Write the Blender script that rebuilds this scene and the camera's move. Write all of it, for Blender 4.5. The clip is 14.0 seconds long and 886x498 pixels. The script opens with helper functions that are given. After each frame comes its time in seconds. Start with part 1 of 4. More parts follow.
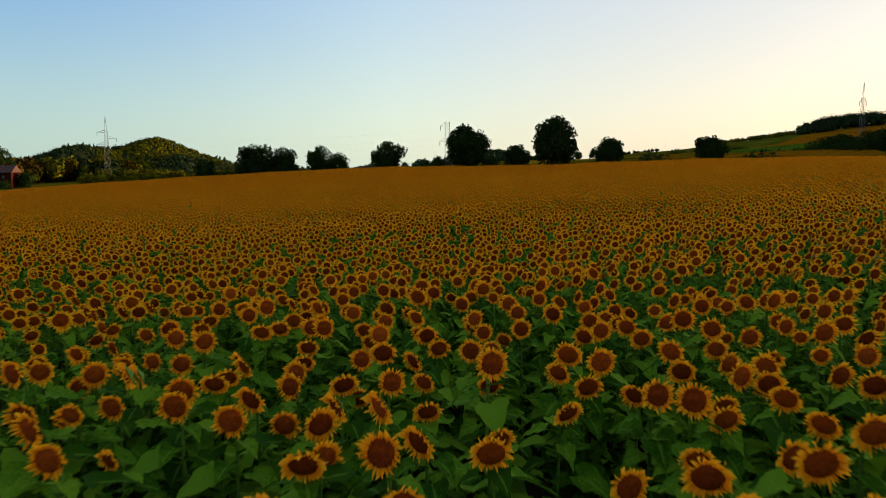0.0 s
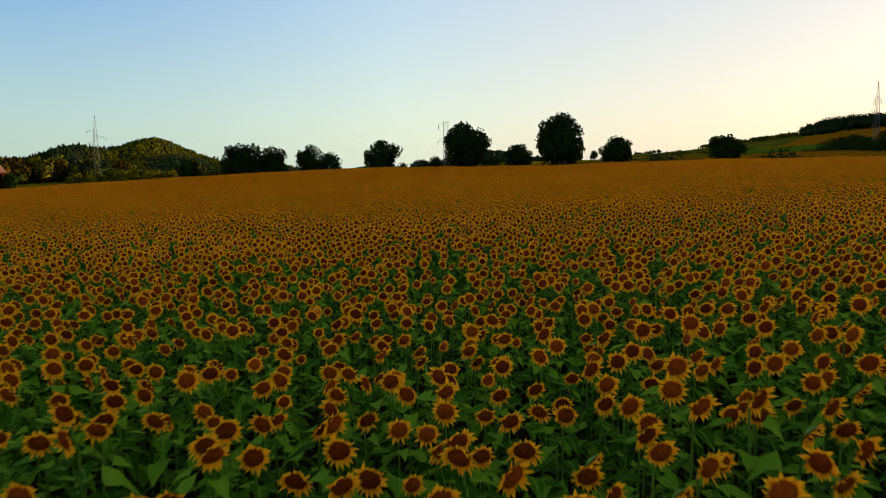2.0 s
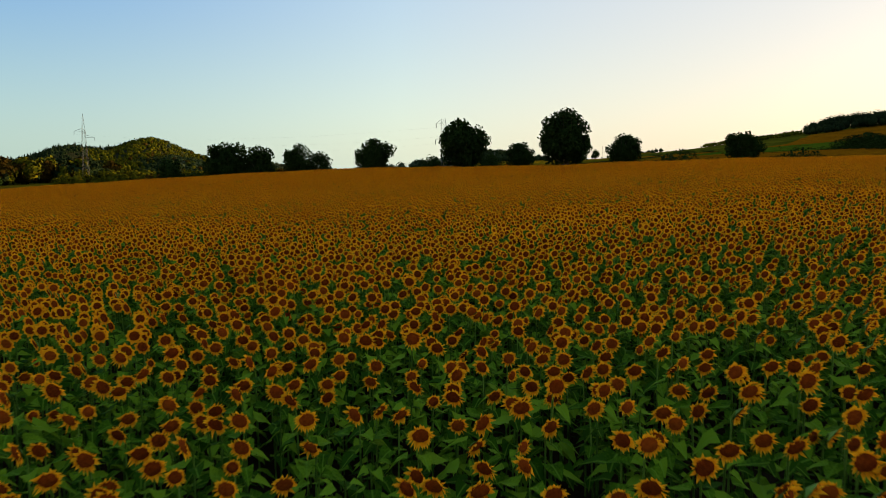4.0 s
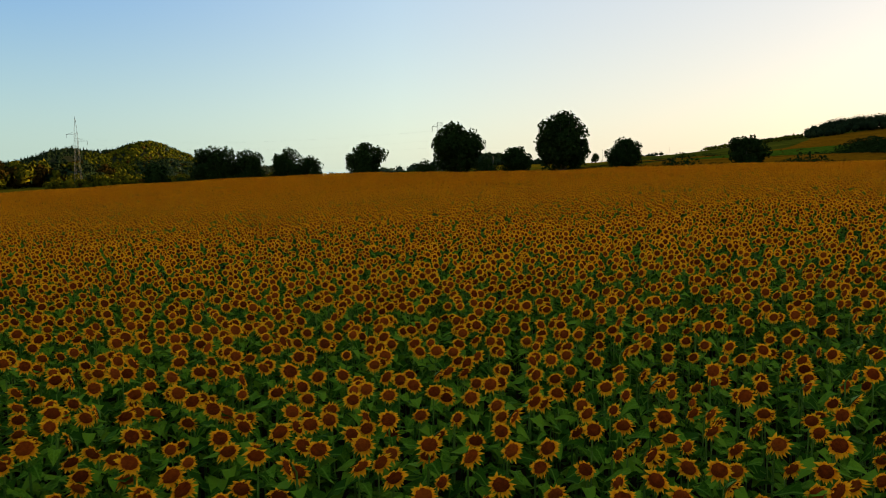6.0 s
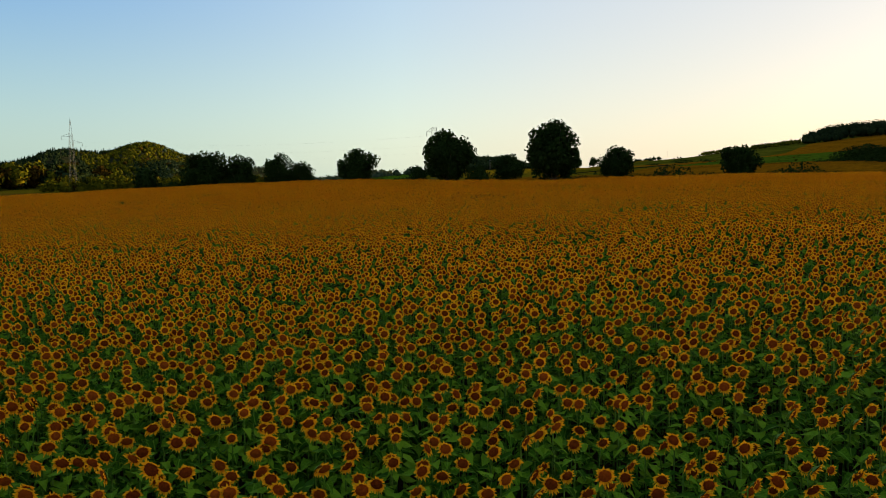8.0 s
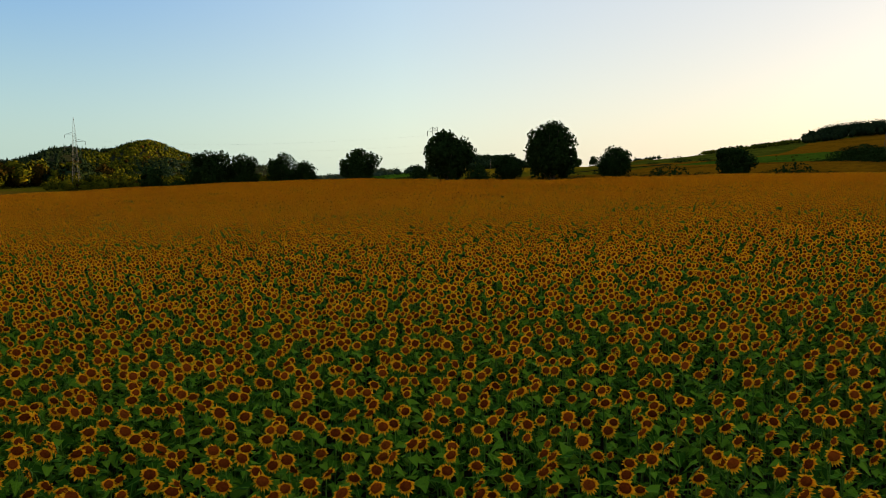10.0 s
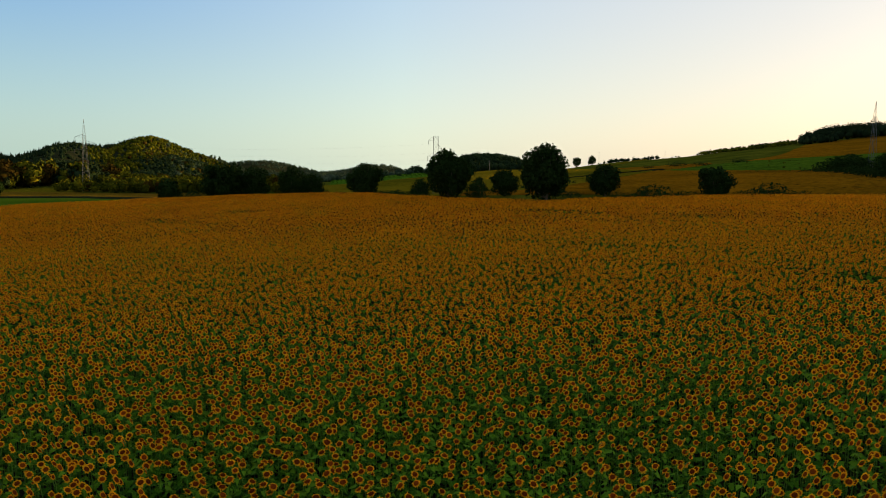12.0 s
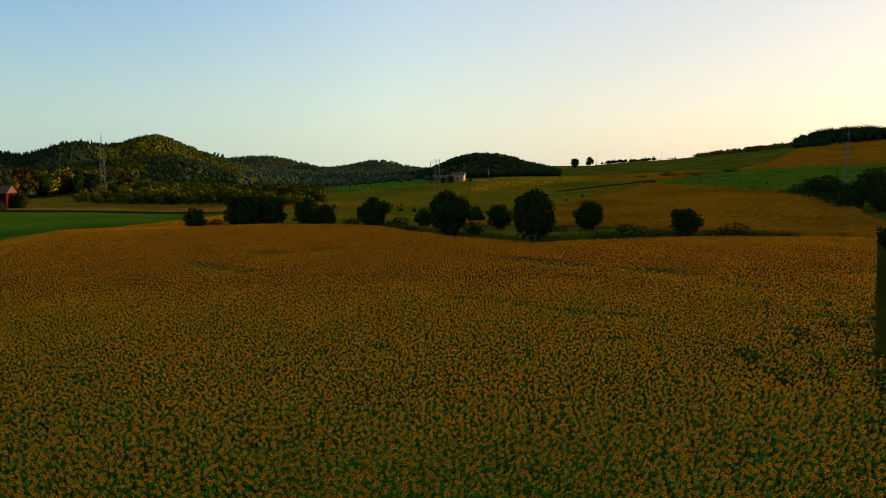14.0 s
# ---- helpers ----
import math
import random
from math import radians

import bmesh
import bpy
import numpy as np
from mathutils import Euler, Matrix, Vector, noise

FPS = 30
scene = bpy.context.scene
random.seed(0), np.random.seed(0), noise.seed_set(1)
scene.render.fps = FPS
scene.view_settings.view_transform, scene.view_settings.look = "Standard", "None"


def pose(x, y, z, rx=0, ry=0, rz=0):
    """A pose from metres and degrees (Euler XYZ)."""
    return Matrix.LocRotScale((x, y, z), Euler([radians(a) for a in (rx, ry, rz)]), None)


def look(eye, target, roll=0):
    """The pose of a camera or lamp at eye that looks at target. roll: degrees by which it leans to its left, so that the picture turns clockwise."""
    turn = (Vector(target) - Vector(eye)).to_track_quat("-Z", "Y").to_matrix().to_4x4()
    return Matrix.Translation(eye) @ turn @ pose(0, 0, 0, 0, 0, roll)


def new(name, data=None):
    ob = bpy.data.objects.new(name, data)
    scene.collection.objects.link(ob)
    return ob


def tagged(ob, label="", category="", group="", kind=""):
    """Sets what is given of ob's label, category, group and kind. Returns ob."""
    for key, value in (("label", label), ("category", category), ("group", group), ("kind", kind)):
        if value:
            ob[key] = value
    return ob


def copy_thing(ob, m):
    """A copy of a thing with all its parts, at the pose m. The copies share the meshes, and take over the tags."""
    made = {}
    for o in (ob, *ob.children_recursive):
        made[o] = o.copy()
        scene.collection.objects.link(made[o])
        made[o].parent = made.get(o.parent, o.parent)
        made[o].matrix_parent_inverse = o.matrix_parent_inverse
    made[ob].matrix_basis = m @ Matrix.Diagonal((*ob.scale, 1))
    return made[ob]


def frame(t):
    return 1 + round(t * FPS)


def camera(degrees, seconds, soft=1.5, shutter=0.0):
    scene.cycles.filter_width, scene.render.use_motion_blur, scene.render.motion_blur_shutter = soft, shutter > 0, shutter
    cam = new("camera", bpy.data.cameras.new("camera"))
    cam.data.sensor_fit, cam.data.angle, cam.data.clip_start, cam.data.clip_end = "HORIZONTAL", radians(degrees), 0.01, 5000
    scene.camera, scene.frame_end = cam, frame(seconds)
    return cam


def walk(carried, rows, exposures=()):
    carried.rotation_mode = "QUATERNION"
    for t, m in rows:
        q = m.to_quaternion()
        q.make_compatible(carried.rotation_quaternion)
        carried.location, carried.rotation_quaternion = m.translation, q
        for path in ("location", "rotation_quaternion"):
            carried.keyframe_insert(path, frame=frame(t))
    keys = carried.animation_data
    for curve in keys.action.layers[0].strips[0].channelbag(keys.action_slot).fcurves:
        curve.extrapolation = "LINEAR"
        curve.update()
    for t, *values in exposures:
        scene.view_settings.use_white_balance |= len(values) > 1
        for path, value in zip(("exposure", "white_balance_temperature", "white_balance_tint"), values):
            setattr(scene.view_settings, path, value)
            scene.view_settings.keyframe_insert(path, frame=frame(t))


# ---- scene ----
cam = camera(64.7, 14.0, soft=0.6, shutter=0.2)
PATH = [  # seconds, x, y, z, yaw, pitch, roll
    (0.0, 0.00, 0.00, 3.65, 0.00, -6.20, -0.50),
    (0.5, 0.12, 2.19, 3.63, 0.01, -6.14, -0.50),
    (1.0, 0.28, 4.72, 3.49, 0.01, -6.14, -0.50),
    (1.5, 0.43, 6.95, 3.50, -0.02, -6.14, -0.50),
    (2.0, 0.60, 9.53, 3.61, -0.02, -6.11, -0.40),
    (2.5, 0.88, 11.73, 3.72, 0.07, -6.09, -0.40),
    (3.0, 1.13, 14.51, 3.97, 0.06, -6.15, -0.50),
    (3.5, 1.36, 17.26, 3.90, 0.10, -6.12, -0.51),
    (4.0, 1.50, 19.54, 3.83, 0.03, -6.15, -0.50),
    (6.3, 3.16, 24.74, 4.24, 0.04, -5.86, -0.50),
    (6.5, 3.41, 24.88, 4.27, 0.01, -5.85, -0.50),
    (7.0, 3.94, 25.15, 4.36, -0.01, -5.79, -0.40),
    (7.5, 4.24, 25.29, 4.85, -0.04, -5.79, -0.20),
    (7.7, 4.29, 25.29, 5.04, -0.09, -5.70, -0.10),
    (9.8, 4.25, 23.21, 5.30, -0.10, -5.79, -0.20),
    (10.0, 4.26, 22.77, 5.32, -0.07, -5.82, 0.00),
    (10.5, 4.24, 21.30, 5.44, -0.08, -5.90, 0.00),
    (11.0, 4.21, 19.40, 5.69, -0.07, -6.02, 0.10),
    (11.5, 4.15, 16.94, 7.04, -0.08, -6.11, 0.30),
    (12.0, 4.06, 13.94, 9.40, -0.12, -6.22, 0.41),
    (12.5, 3.93, 10.43, 11.84, -0.13, -6.36, 0.41),
    (13.0, 3.84, 6.51, 14.25, -0.17, -6.47, 0.51),
    (13.5, 3.78, 2.32, 16.83, -0.14, -6.65, 0.61),
    (14.0, 3.70, -2.08, 19.42, -0.15, -6.82, 0.71),
]
walk(cam, [(t, look((x, y, z), (x - math.sin(radians(a)) * math.cos(radians(p)), y + math.cos(radians(a)) * math.cos(radians(p)), z + math.sin(radians(p))), r)) for t, x, y, z, a, p, r in PATH],
     [(0.0, 1.8, 7000, 10), (11.0, 1.8, 7000, 10), (14.0, 1.75, 7000, 10)])

# ---- world, sun, exposure ----
SUN_AZ, SUN_EL = 60.0, 4.5      # degrees to the right of +y, and above the horizon
world = bpy.data.worlds.new("world")
scene.world = world
world.use_nodes = True
wn, wl = world.node_tree.nodes, world.node_tree.links
sky = wn.new("ShaderNodeTexSky")
sky.sky_type, sky.sun_disc = "NISHITA", False
sky.sun_elevation, sky.sun_rotation = radians(SUN_EL), radians(SUN_AZ)
sky.altitude, sky.air_density, sky.dust_density, sky.ozone_density = 100, 1.0, 2.2, 2.5
# the clear sky warms towards the sun and pales towards the horizon
sun_dir = Vector((math.sin(radians(SUN_AZ)) * math.cos(radians(SUN_EL)), math.cos(radians(SUN_AZ)) * math.cos(radians(SUN_EL)), math.sin(radians(SUN_EL))))
way = wn.new("ShaderNodeTexCoord")


def wnode(kind, **values):
    n = wn.new(kind)
    for k, v in values.items():
        if k == "operation":
            n.operation = v
        elif k == "interpolation":
            n.interpolation_type = v
    return n


toward = wnode("ShaderNodeVectorMath", operation="DOT_PRODUCT")
toward.inputs[1].default_value = (math.sin(radians(70)), math.cos(radians(70)), 0.08)
wl.new(way.outputs["Generated"], toward.inputs[0])
glow = wnode("ShaderNodeMapRange", interpolation="SMOOTHSTEP")
for k, v in zip(range(1, 5), (-0.32, 0.90, 0.0, 1.0)):
    glow.inputs[k].default_value = v
wl.new(toward.outputs["Value"], glow.inputs[0])
split = wn.new("ShaderNodeSeparateXYZ")
wl.new(way.outputs["Generated"], split.inputs[0])
height = wnode("ShaderNodeMapRange", interpolation="SMOOTHSTEP")
for k, v in zip(range(1, 5), (-0.02, 0.30, 0.0, 1.0)):
    height.inputs[k].default_value = v
wl.new(split.outputs["Z"], height.inputs[0])


def wmix(fac, a, b):
    n = wn.new("ShaderNodeMix")
    n.data_type = "RGBA"
    for i, v in ((0, fac), (6, a), (7, b)):
        if isinstance(v, tuple):
            n.inputs[i].default_value = (*v, 1)
        elif isinstance(v, float):
            n.inputs[i].default_value = v
        else:
            wl.new(v, n.inputs[i])
    return n.outputs[2]


away = wmix(height.outputs[0], (1.10, 1.58, 1.48), (0.34, 0.85, 1.71))
between = wmix(height.outputs[0], (1.70, 1.98, 1.68), (1.02, 1.42, 1.90))
near_sun = wmix(height.outputs[0], (2.03, 1.77, 1.47), (1.57, 1.55, 1.60))
halves = []
for lo, hi in ((0.0, 0.5), (0.5, 1.0)):
    n = wnode("ShaderNodeMapRange")
    for k, v in zip(range(1, 5), (lo, hi, 0.0, 1.0)):
        n.inputs[k].default_value = v
    wl.new(glow.outputs[0], n.inputs[0])
    halves.append(n.outputs[0])
evening = wmix(halves[1], wmix(halves[0], away, between), near_sun)
back = wnode("ShaderNodeMapRange", interpolation="SMOOTHSTEP")     # pink glow opposite the sun, added to brighten the flower faces
for k, v in zip(range(1, 5), (-0.28, -0.85, 0.0, 1.0)):
    back.inputs[k].default_value = v
wl.new(toward.outputs["Value"], back.inputs[0])
rosy_fill = wmix(height.outputs[0], (2.35, 1.95, 1.60), (1.10, 1.10, 1.55))
air = wmix(back.outputs[0], evening, rosy_fill)
wl.new(wmix(0.80, sky.outputs["Color"], air), wn["Background"].inputs["Color"])
wn["Background"].inputs["Strength"].default_value = 0.14
sun = new("sun", bpy.data.lights.new("sun", "SUN"))
sun.data.energy, sun.data.angle, sun.data.color = 3.4, radians(0.5), (1.0, 0.72, 0.40)
sun.matrix_world = look((300, 100, 200), Vector((300, 100, 200)) - sun_dir)


# ---- materials ----
def material(name, dark, mid, light, scale=1.0, fine=12.0, rough=0.8, bump=0.3, through_light=0.0, per_piece=0.0, gloss=0.3, grade=None):
    """Two scales of noise between three colours, a fine bump, and a share of light let through thin tissue.
    grade: (colour, from, to, share): another colour towards the petal's tip or the leaf's midrib."""
    m = bpy.data.materials.new(name)
    m.use_nodes = True
    n, l = m.node_tree.nodes, m.node_tree.links
    b, out = n["Principled BSDF"], n["Material Output"]
    co = n.new("ShaderNodeTexCoord")
    big, small = n.new("ShaderNodeTexNoise"), n.new("ShaderNodeTexNoise")
    for t, s, d in ((big, scale, 4), (small, fine, 5)):
        t.inputs["Scale"].default_value, t.inputs["Detail"].default_value = s, d
        l.new(co.outputs["Object"], t.inputs["Vector"])
    mix = n.new("ShaderNodeMath")
    mix.operation = "ADD"
    half = n.new("ShaderNodeMath")
    half.operation, half.inputs[1].default_value = "MULTIPLY_ADD", 0.55
    half.inputs[2].default_value = -0.05
    l.new(big.outputs["Fac"], half.inputs[0])
    other = n.new("ShaderNodeMath")
    other.operation, other.inputs[1].default_value = "MULTIPLY", 0.55
    l.new(small.outputs["Fac"], other.inputs[0])
    l.new(half.outputs[0], mix.inputs[0])
    l.new(other.outputs[0], mix.inputs[1])
    value = mix.outputs[0]
    if per_piece:
        geo, inf = n.new("ShaderNodeNewGeometry"), n.new("ShaderNodeObjectInfo")
        both, centred, more = n.new("ShaderNodeMath"), n.new("ShaderNodeMath"), n.new("ShaderNodeMath")
        both.operation, centred.operation, more.operation = "ADD", "MULTIPLY_ADD", "ADD"
        l.new(geo.outputs["Random Per Island"], both.inputs[0])
        l.new(inf.outputs["Random"], both.inputs[1])
        wrap = n.new("ShaderNodeMath")
        wrap.operation = "FRACT"
        l.new(both.outputs[0], wrap.inputs[0])
        centred.inputs[1].default_value, centred.inputs[2].default_value = per_piece, -0.5 * per_piece
        l.new(wrap.outputs[0], centred.inputs[0])
        l.new(value, more.inputs[0])
        l.new(centred.outputs[0], more.inputs[1])
        value = more.outputs[0]
    ramp = n.new("ShaderNodeValToRGB")
    e = ramp.color_ramp.elements
    e[0].position, e[0].color = 0.3, (*dark, 1)
    e[1].position, e[1].color = 0.72, (*light, 1)
    e.new(0.5).color = (*mid, 1)
    l.new(value, ramp.inputs["Fac"])
    colour = ramp.outputs["Color"]
    if grade:
        at, span, blend = n.new("ShaderNodeAttribute"), n.new("ShaderNodeMapRange"), n.new("ShaderNodeMix")
        at.attribute_name, blend.data_type = "along", "RGBA"
        for k, v in zip(range(1, 5), (grade[1], grade[2], 0.0, grade[3])):
            span.inputs[k].default_value = v
        l.new(at.outputs["Fac"], span.inputs[0])
        l.new(span.outputs[0], blend.inputs[0])
        l.new(colour, blend.inputs[6])
        blend.inputs[7].default_value = (*grade[0], 1)
        colour = blend.outputs[2]
    l.new(colour, b.inputs["Base Color"])
    b.inputs["Roughness"].default_value = rough
    b.inputs["Specular IOR Level"].default_value = gloss
    if bump:
        bu = n.new("ShaderNodeBump")
        bu.inputs["Strength"].default_value = bump
        bu.inputs["Distance"].default_value = 0.6 / fine
        l.new(small.outputs["Fac"], bu.inputs["Height"])
        l.new(bu.outputs["Normal"], b.inputs["Normal"])
    if through_light:
        tr, sh = n.new("ShaderNodeBsdfTranslucent"), n.new("ShaderNodeMixShader")
        l.new(colour, tr.inputs["Color"])
        sh.inputs["Fac"].default_value = through_light
        l.new(b.outputs[0], sh.inputs[1])
        l.new(tr.outputs[0], sh.inputs[2])
        l.new(sh.outputs[0], out.inputs["Surface"])
    return m


PETAL = material("petal", (0.70, 0.150, 0.002), (0.88, 0.235, 0.003), (1.0, 0.345, 0.006), 3, 40, 0.7, 0.2, 0.45, 0.6, 0.03, ((1.0, 0.50, 0.018), 0.0, 0.8, 0.85))
DISC = material("flower_disc", (0.12, 0.019, 0.003), (0.225, 0.036, 0.004), (0.34, 0.064, 0.007), 30, 160, 0.95, 0.8, 0, 0.3, 0.03)
LEAF = material("sunflower_leaf", (0.019, 0.062, 0.002), (0.053, 0.132, 0.005), (0.120, 0.226, 0.010), 5, 45, 0.65, 0.6, 0.25, 0.75, 0.02, ((0.12, 0.24, 0.02), 0.16, 0.0, 0.7))
STEM = material("sunflower_stem", (0.05, 0.11, 0.01), (0.08, 0.17, 0.015), (0.12, 0.22, 0.025), 3, 40, 0.7, 0.3, 0.0, 0.4, 0.1)
# leaf litter; under the woods its darkness also stands in for shade
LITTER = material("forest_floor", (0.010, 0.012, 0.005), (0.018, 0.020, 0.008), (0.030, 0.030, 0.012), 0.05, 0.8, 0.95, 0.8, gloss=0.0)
SOIL = material("field_soil", (0.012, 0.008, 0.003), (0.020, 0.014, 0.006), (0.034, 0.025, 0.011), 0.8, 9, 0.95, 0.6, gloss=0.0)
GRASS = material("rough_grass", (0.026, 0.036, 0.003), (0.060, 0.060, 0.005), (0.125, 0.100, 0.009), 0.035, 1.2, 0.9, 0.8, gloss=0.0)
MEADOW = material("green_crop", (0.017, 0.044, 0.003), (0.031, 0.062, 0.004), (0.052, 0.084, 0.006), 0.03, 2.5, 0.9, 0.6, gloss=0.0)
BRIGHT = material("bright_vineyard", (0.020, 0.040, 0.003), (0.048, 0.080, 0.005), (0.085, 0.120, 0.008), 0.06, 0.5, 0.85, 1.0, gloss=0.0)
STUBBLE = material("dry_strip", (0.075, 0.040, 0.004), (0.115, 0.062, 0.005), (0.16, 0.088, 0.008), 0.03, 0.8, 0.9, 0.8, gloss=0.0)
FAR_FLOWERS = material("far_sunflowers", (0.080, 0.037, 0.002), (0.170, 0.066, 0.003), (0.27, 0.096, 0.004), 0.03, 0.5, 0.9, 1.0, gloss=0.0)
VINES = material("vine_rows", (0.026, 0.062, 0.004), (0.050, 0.104, 0.006), (0.080, 0.140, 0.009), 0.05, 0.7, 0.85, 1.0, gloss=0.0)
OLIVE = material("olive_slope", (0.050, 0.046, 0.003), (0.110, 0.077, 0.004), (0.175, 0.104, 0.006), 0.02, 0.4, 0.9, 1.0, gloss=0.0)
BARK = material("bark", (0.035, 0.026, 0.018), (0.07, 0.052, 0.036), (0.12, 0.09, 0.065), 2, 14, 0.95, 0.9)
CROWN = material("tree_leaves", (0.009, 0.019, 0.004), (0.015, 0.029, 0.006), (0.026, 0.045, 0.009), 0.5, 4, 0.8, 0.0, 0.15, 0.35, 0.0)
# lightest tone raised: part of the evening sun is in the leaf colour
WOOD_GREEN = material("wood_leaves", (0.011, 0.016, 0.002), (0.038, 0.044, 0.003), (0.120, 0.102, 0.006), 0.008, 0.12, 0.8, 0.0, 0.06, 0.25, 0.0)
# dark leaves; on the left hill the colour also stands in for shade
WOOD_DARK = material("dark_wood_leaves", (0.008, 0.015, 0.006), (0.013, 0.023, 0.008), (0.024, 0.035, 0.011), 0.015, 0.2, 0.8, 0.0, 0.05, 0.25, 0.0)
WOOD_RUST = material("rusty_wood_leaves", (0.016, 0.012, 0.002), (0.034, 0.021, 0.003), (0.062, 0.034, 0.004), 0.05, 0.6, 0.8, 0.0, 0.06, 0.25, 0.0)
# paler, bluer leaves: the haze of distance is put into the colour
HAZE_WOOD = material("hazed_wood_leaves", (0.022, 0.036, 0.018), (0.036, 0.055, 0.026), (0.06, 0.08, 0.035), 0.02, 0.2, 0.8, 0.0, 0.2, 0.3, 0.03)
STEEL = material("galvanised_steel", (0.06, 0.06, 0.055), (0.09, 0.09, 0.08), (0.13, 0.13, 0.115), 0.5, 6, 0.6, 0.1, gloss=0.2)
RED_WALL = material("red_plaster", (0.020, 0.005, 0.003), (0.029, 0.007, 0.004), (0.042, 0.011, 0.007), 0.3, 4, 0.9, 0.3, gloss=0.0)
PALE_WALL = material("pale_plaster", (0.24, 0.15, 0.055), (0.32, 0.205, 0.08), (0.40, 0.26, 0.11), 0.3, 4, 0.9, 0.3, gloss=0.1)
TILES = material("roof_tiles", (0.035, 0.012, 0.008), (0.052, 0.018, 0.011), (0.075, 0.028, 0.017), 0.6, 6, 0.85, 0.6)
DARK_GLASS = material("window_dark", (0.02, 0.02, 0.025), (0.025, 0.025, 0.03), (0.03, 0.03, 0.035), 1, 5, 0.15, 0.0)


# ---- mesh helpers ----
def mesh_np(name, verts, tris, mats, index=None, along=None, soft=False):
    """One mesh out of arrays of corners and triangles."""
    verts, tris = np.asarray(verts, np.float32).reshape(-1, 3), np.asarray(tris, np.int32).reshape(-1, 3)
    me = bpy.data.meshes.new(name)
    me.vertices.add(len(verts))
    me.vertices.foreach_set("co", verts.ravel())
    me.loops.add(tris.size)
    me.loops.foreach_set("vertex_index", tris.ravel())
    me.polygons.add(len(tris))
    me.polygons.foreach_set("loop_start", np.arange(0, tris.size, 3, dtype=np.int32))
    for m in mats:
        me.materials.append(m)
    if index is not None:
        me.polygons.foreach_set("material_index", np.asarray(index, np.int32))
    if soft:
        me.polygons.foreach_set("use_smooth", np.ones(len(tris), bool))
    if along is not None:
        me.attributes.new("along", "FLOAT", "POINT").data.foreach_set("value", np.asarray(along, np.float32))
    me.update(calc_edges=True)
    return me


def part(name, bm, mat, parent, label=""):
    """Links a bmesh as one mesh object under a thing or a part."""
    me = bpy.data.meshes.new(name)
    bm.to_mesh(me)
    bm.free()
    me.materials.append(mat)
    ob = new(name, me)
    ob.parent = parent
    return tagged(ob, label)


def part_mesh(name, me, parent, label=""):
    ob = new(name, me)
    ob.parent = parent
    return tagged(ob, label)


def smooth(a, b, v):
    t = np.clip((v - a) / (b - a), 0, 1)
    return t * t * (3 - 2 * t)


# ---- the lie of the land ----
HEAD_H = 1.70    # a sunflower head over the ground


def field_ground(x, y):
    u, v = np.clip(x, -110, 100) / 100, np.clip(y, -30, 182) / 100
    z = (1.55 + 2.4 * u - 1.82 * v + 1.37 * u * u + 3.18 * u * v + 4.67 * v * v
         - 2.27 * u * u * v - 1.68 * u * v * v - 1.27 * v ** 3 - 0.64 * u ** 3)
    return z - HEAD_H + 0.60 * np.exp(-(v * 100 / 18) ** 2)


def hill(x, y, cx, cy, h, left, right, depth, turn=0.0):
    c, s = math.cos(radians(turn)), math.sin(radians(turn))
    dx, dy = (x - cx) * c + (y - cy) * s, -(x - cx) * s + (y - cy) * c
    return h * np.exp(-0.5 * (dx / np.where(dx < 0, left, right)) ** 2 - 0.5 * (dy / depth) ** 2)


def ground(x, y):
    x, y = np.asarray(x, float), np.asarray(y, float)
    far = np.minimum(y, 850) - 0.03 * np.maximum(y - 850, 0)
    back = smooth(430, 700, y)
    z = 3.2 + 0.0195 * (far - 150) * (smooth(-150, 320, x) * (1 - back) + smooth(20, 450, x) * back) + 0.053 * (np.clip(x, -400, 560) - 40) * (1 - 0.75 * smooth(900, 1250, y))
    z = np.log1p(np.exp(np.clip((z + 1.5) * 1.2, -40, 40))) / 1.2 - 1.5     # the valley floor
    w = np.maximum(smooth(168, 205, y), smooth(88, 135, np.abs(x - 5)))
    z = field_ground(x, y) * (1 - w) + z * w
    z = z + hill(x, y, -424, 1050, 45, 68, 58, 195) + hill(x, y, -575, 1040, 27, 130, 75, 190)                # wooded hill
    z = z + hill(x, y, -392, 1050, 6, 22, 28, 150) + hill(x, y, -300, 880, 16, 28, 22, 80)     # its shoulder, and a spur that shades it
    z = z + hill(x, y, -262, 690, 17, 55, 45, 110) + hill(x, y, -420, 720, 5, 50, 60, 90)    # its spurs
    z = z + hill(x, y, -400, 900, 5.5, 200, 130, 230) * np.sin(0.05 * (x + 0.5 * y) - 3.48)   # its gullies
    z = z + hill(x, y, -215, 430, 2.5, 40, 40, 50)                    # clearing above the farm
    z = z + hill(x, y, 36, 1080, 22, 35, 35, 120) + hill(x, y, 98, 1080, 19, 35, 28, 120)                   # round hill behind the farm
    z = z + hill(x, y, 570, 940, 31, 115, 220, 150) + hill(x, y, 235, 955, 4.5, 55, 50, 70)                 # rise with a wood on top
    z = z + hill(x, y, -494, 2000, 34, 130, 70, 240) + hill(x, y, -185, 2050, 24, 60, 60, 240)
    z = z + hill(x, y, -250, 2250, 4, 900, 700, 260)
    z = z + hill(x, y, 5, 520, 6.5, 75, 60, 75)                        # brow with the farmhouse
    z = z + hill(x, y, 600, 200, 130, 95, 130, 190, 20)             # unseen ridge on the right, added to keep the sun off the field
    return z + 0.12 * np.sin(x * 0.11 + 1) * np.sin(y * 0.083) * smooth(150, 300, np.hypot(x, y))


def axis(lo, hi, n, bend, mid):
    u = np.linspace(-1, 1, n)
    s = np.sinh(u * bend) / math.sinh(bend)
    return np.where(s < 0, mid + s * (mid - lo), mid + s * (hi - mid))


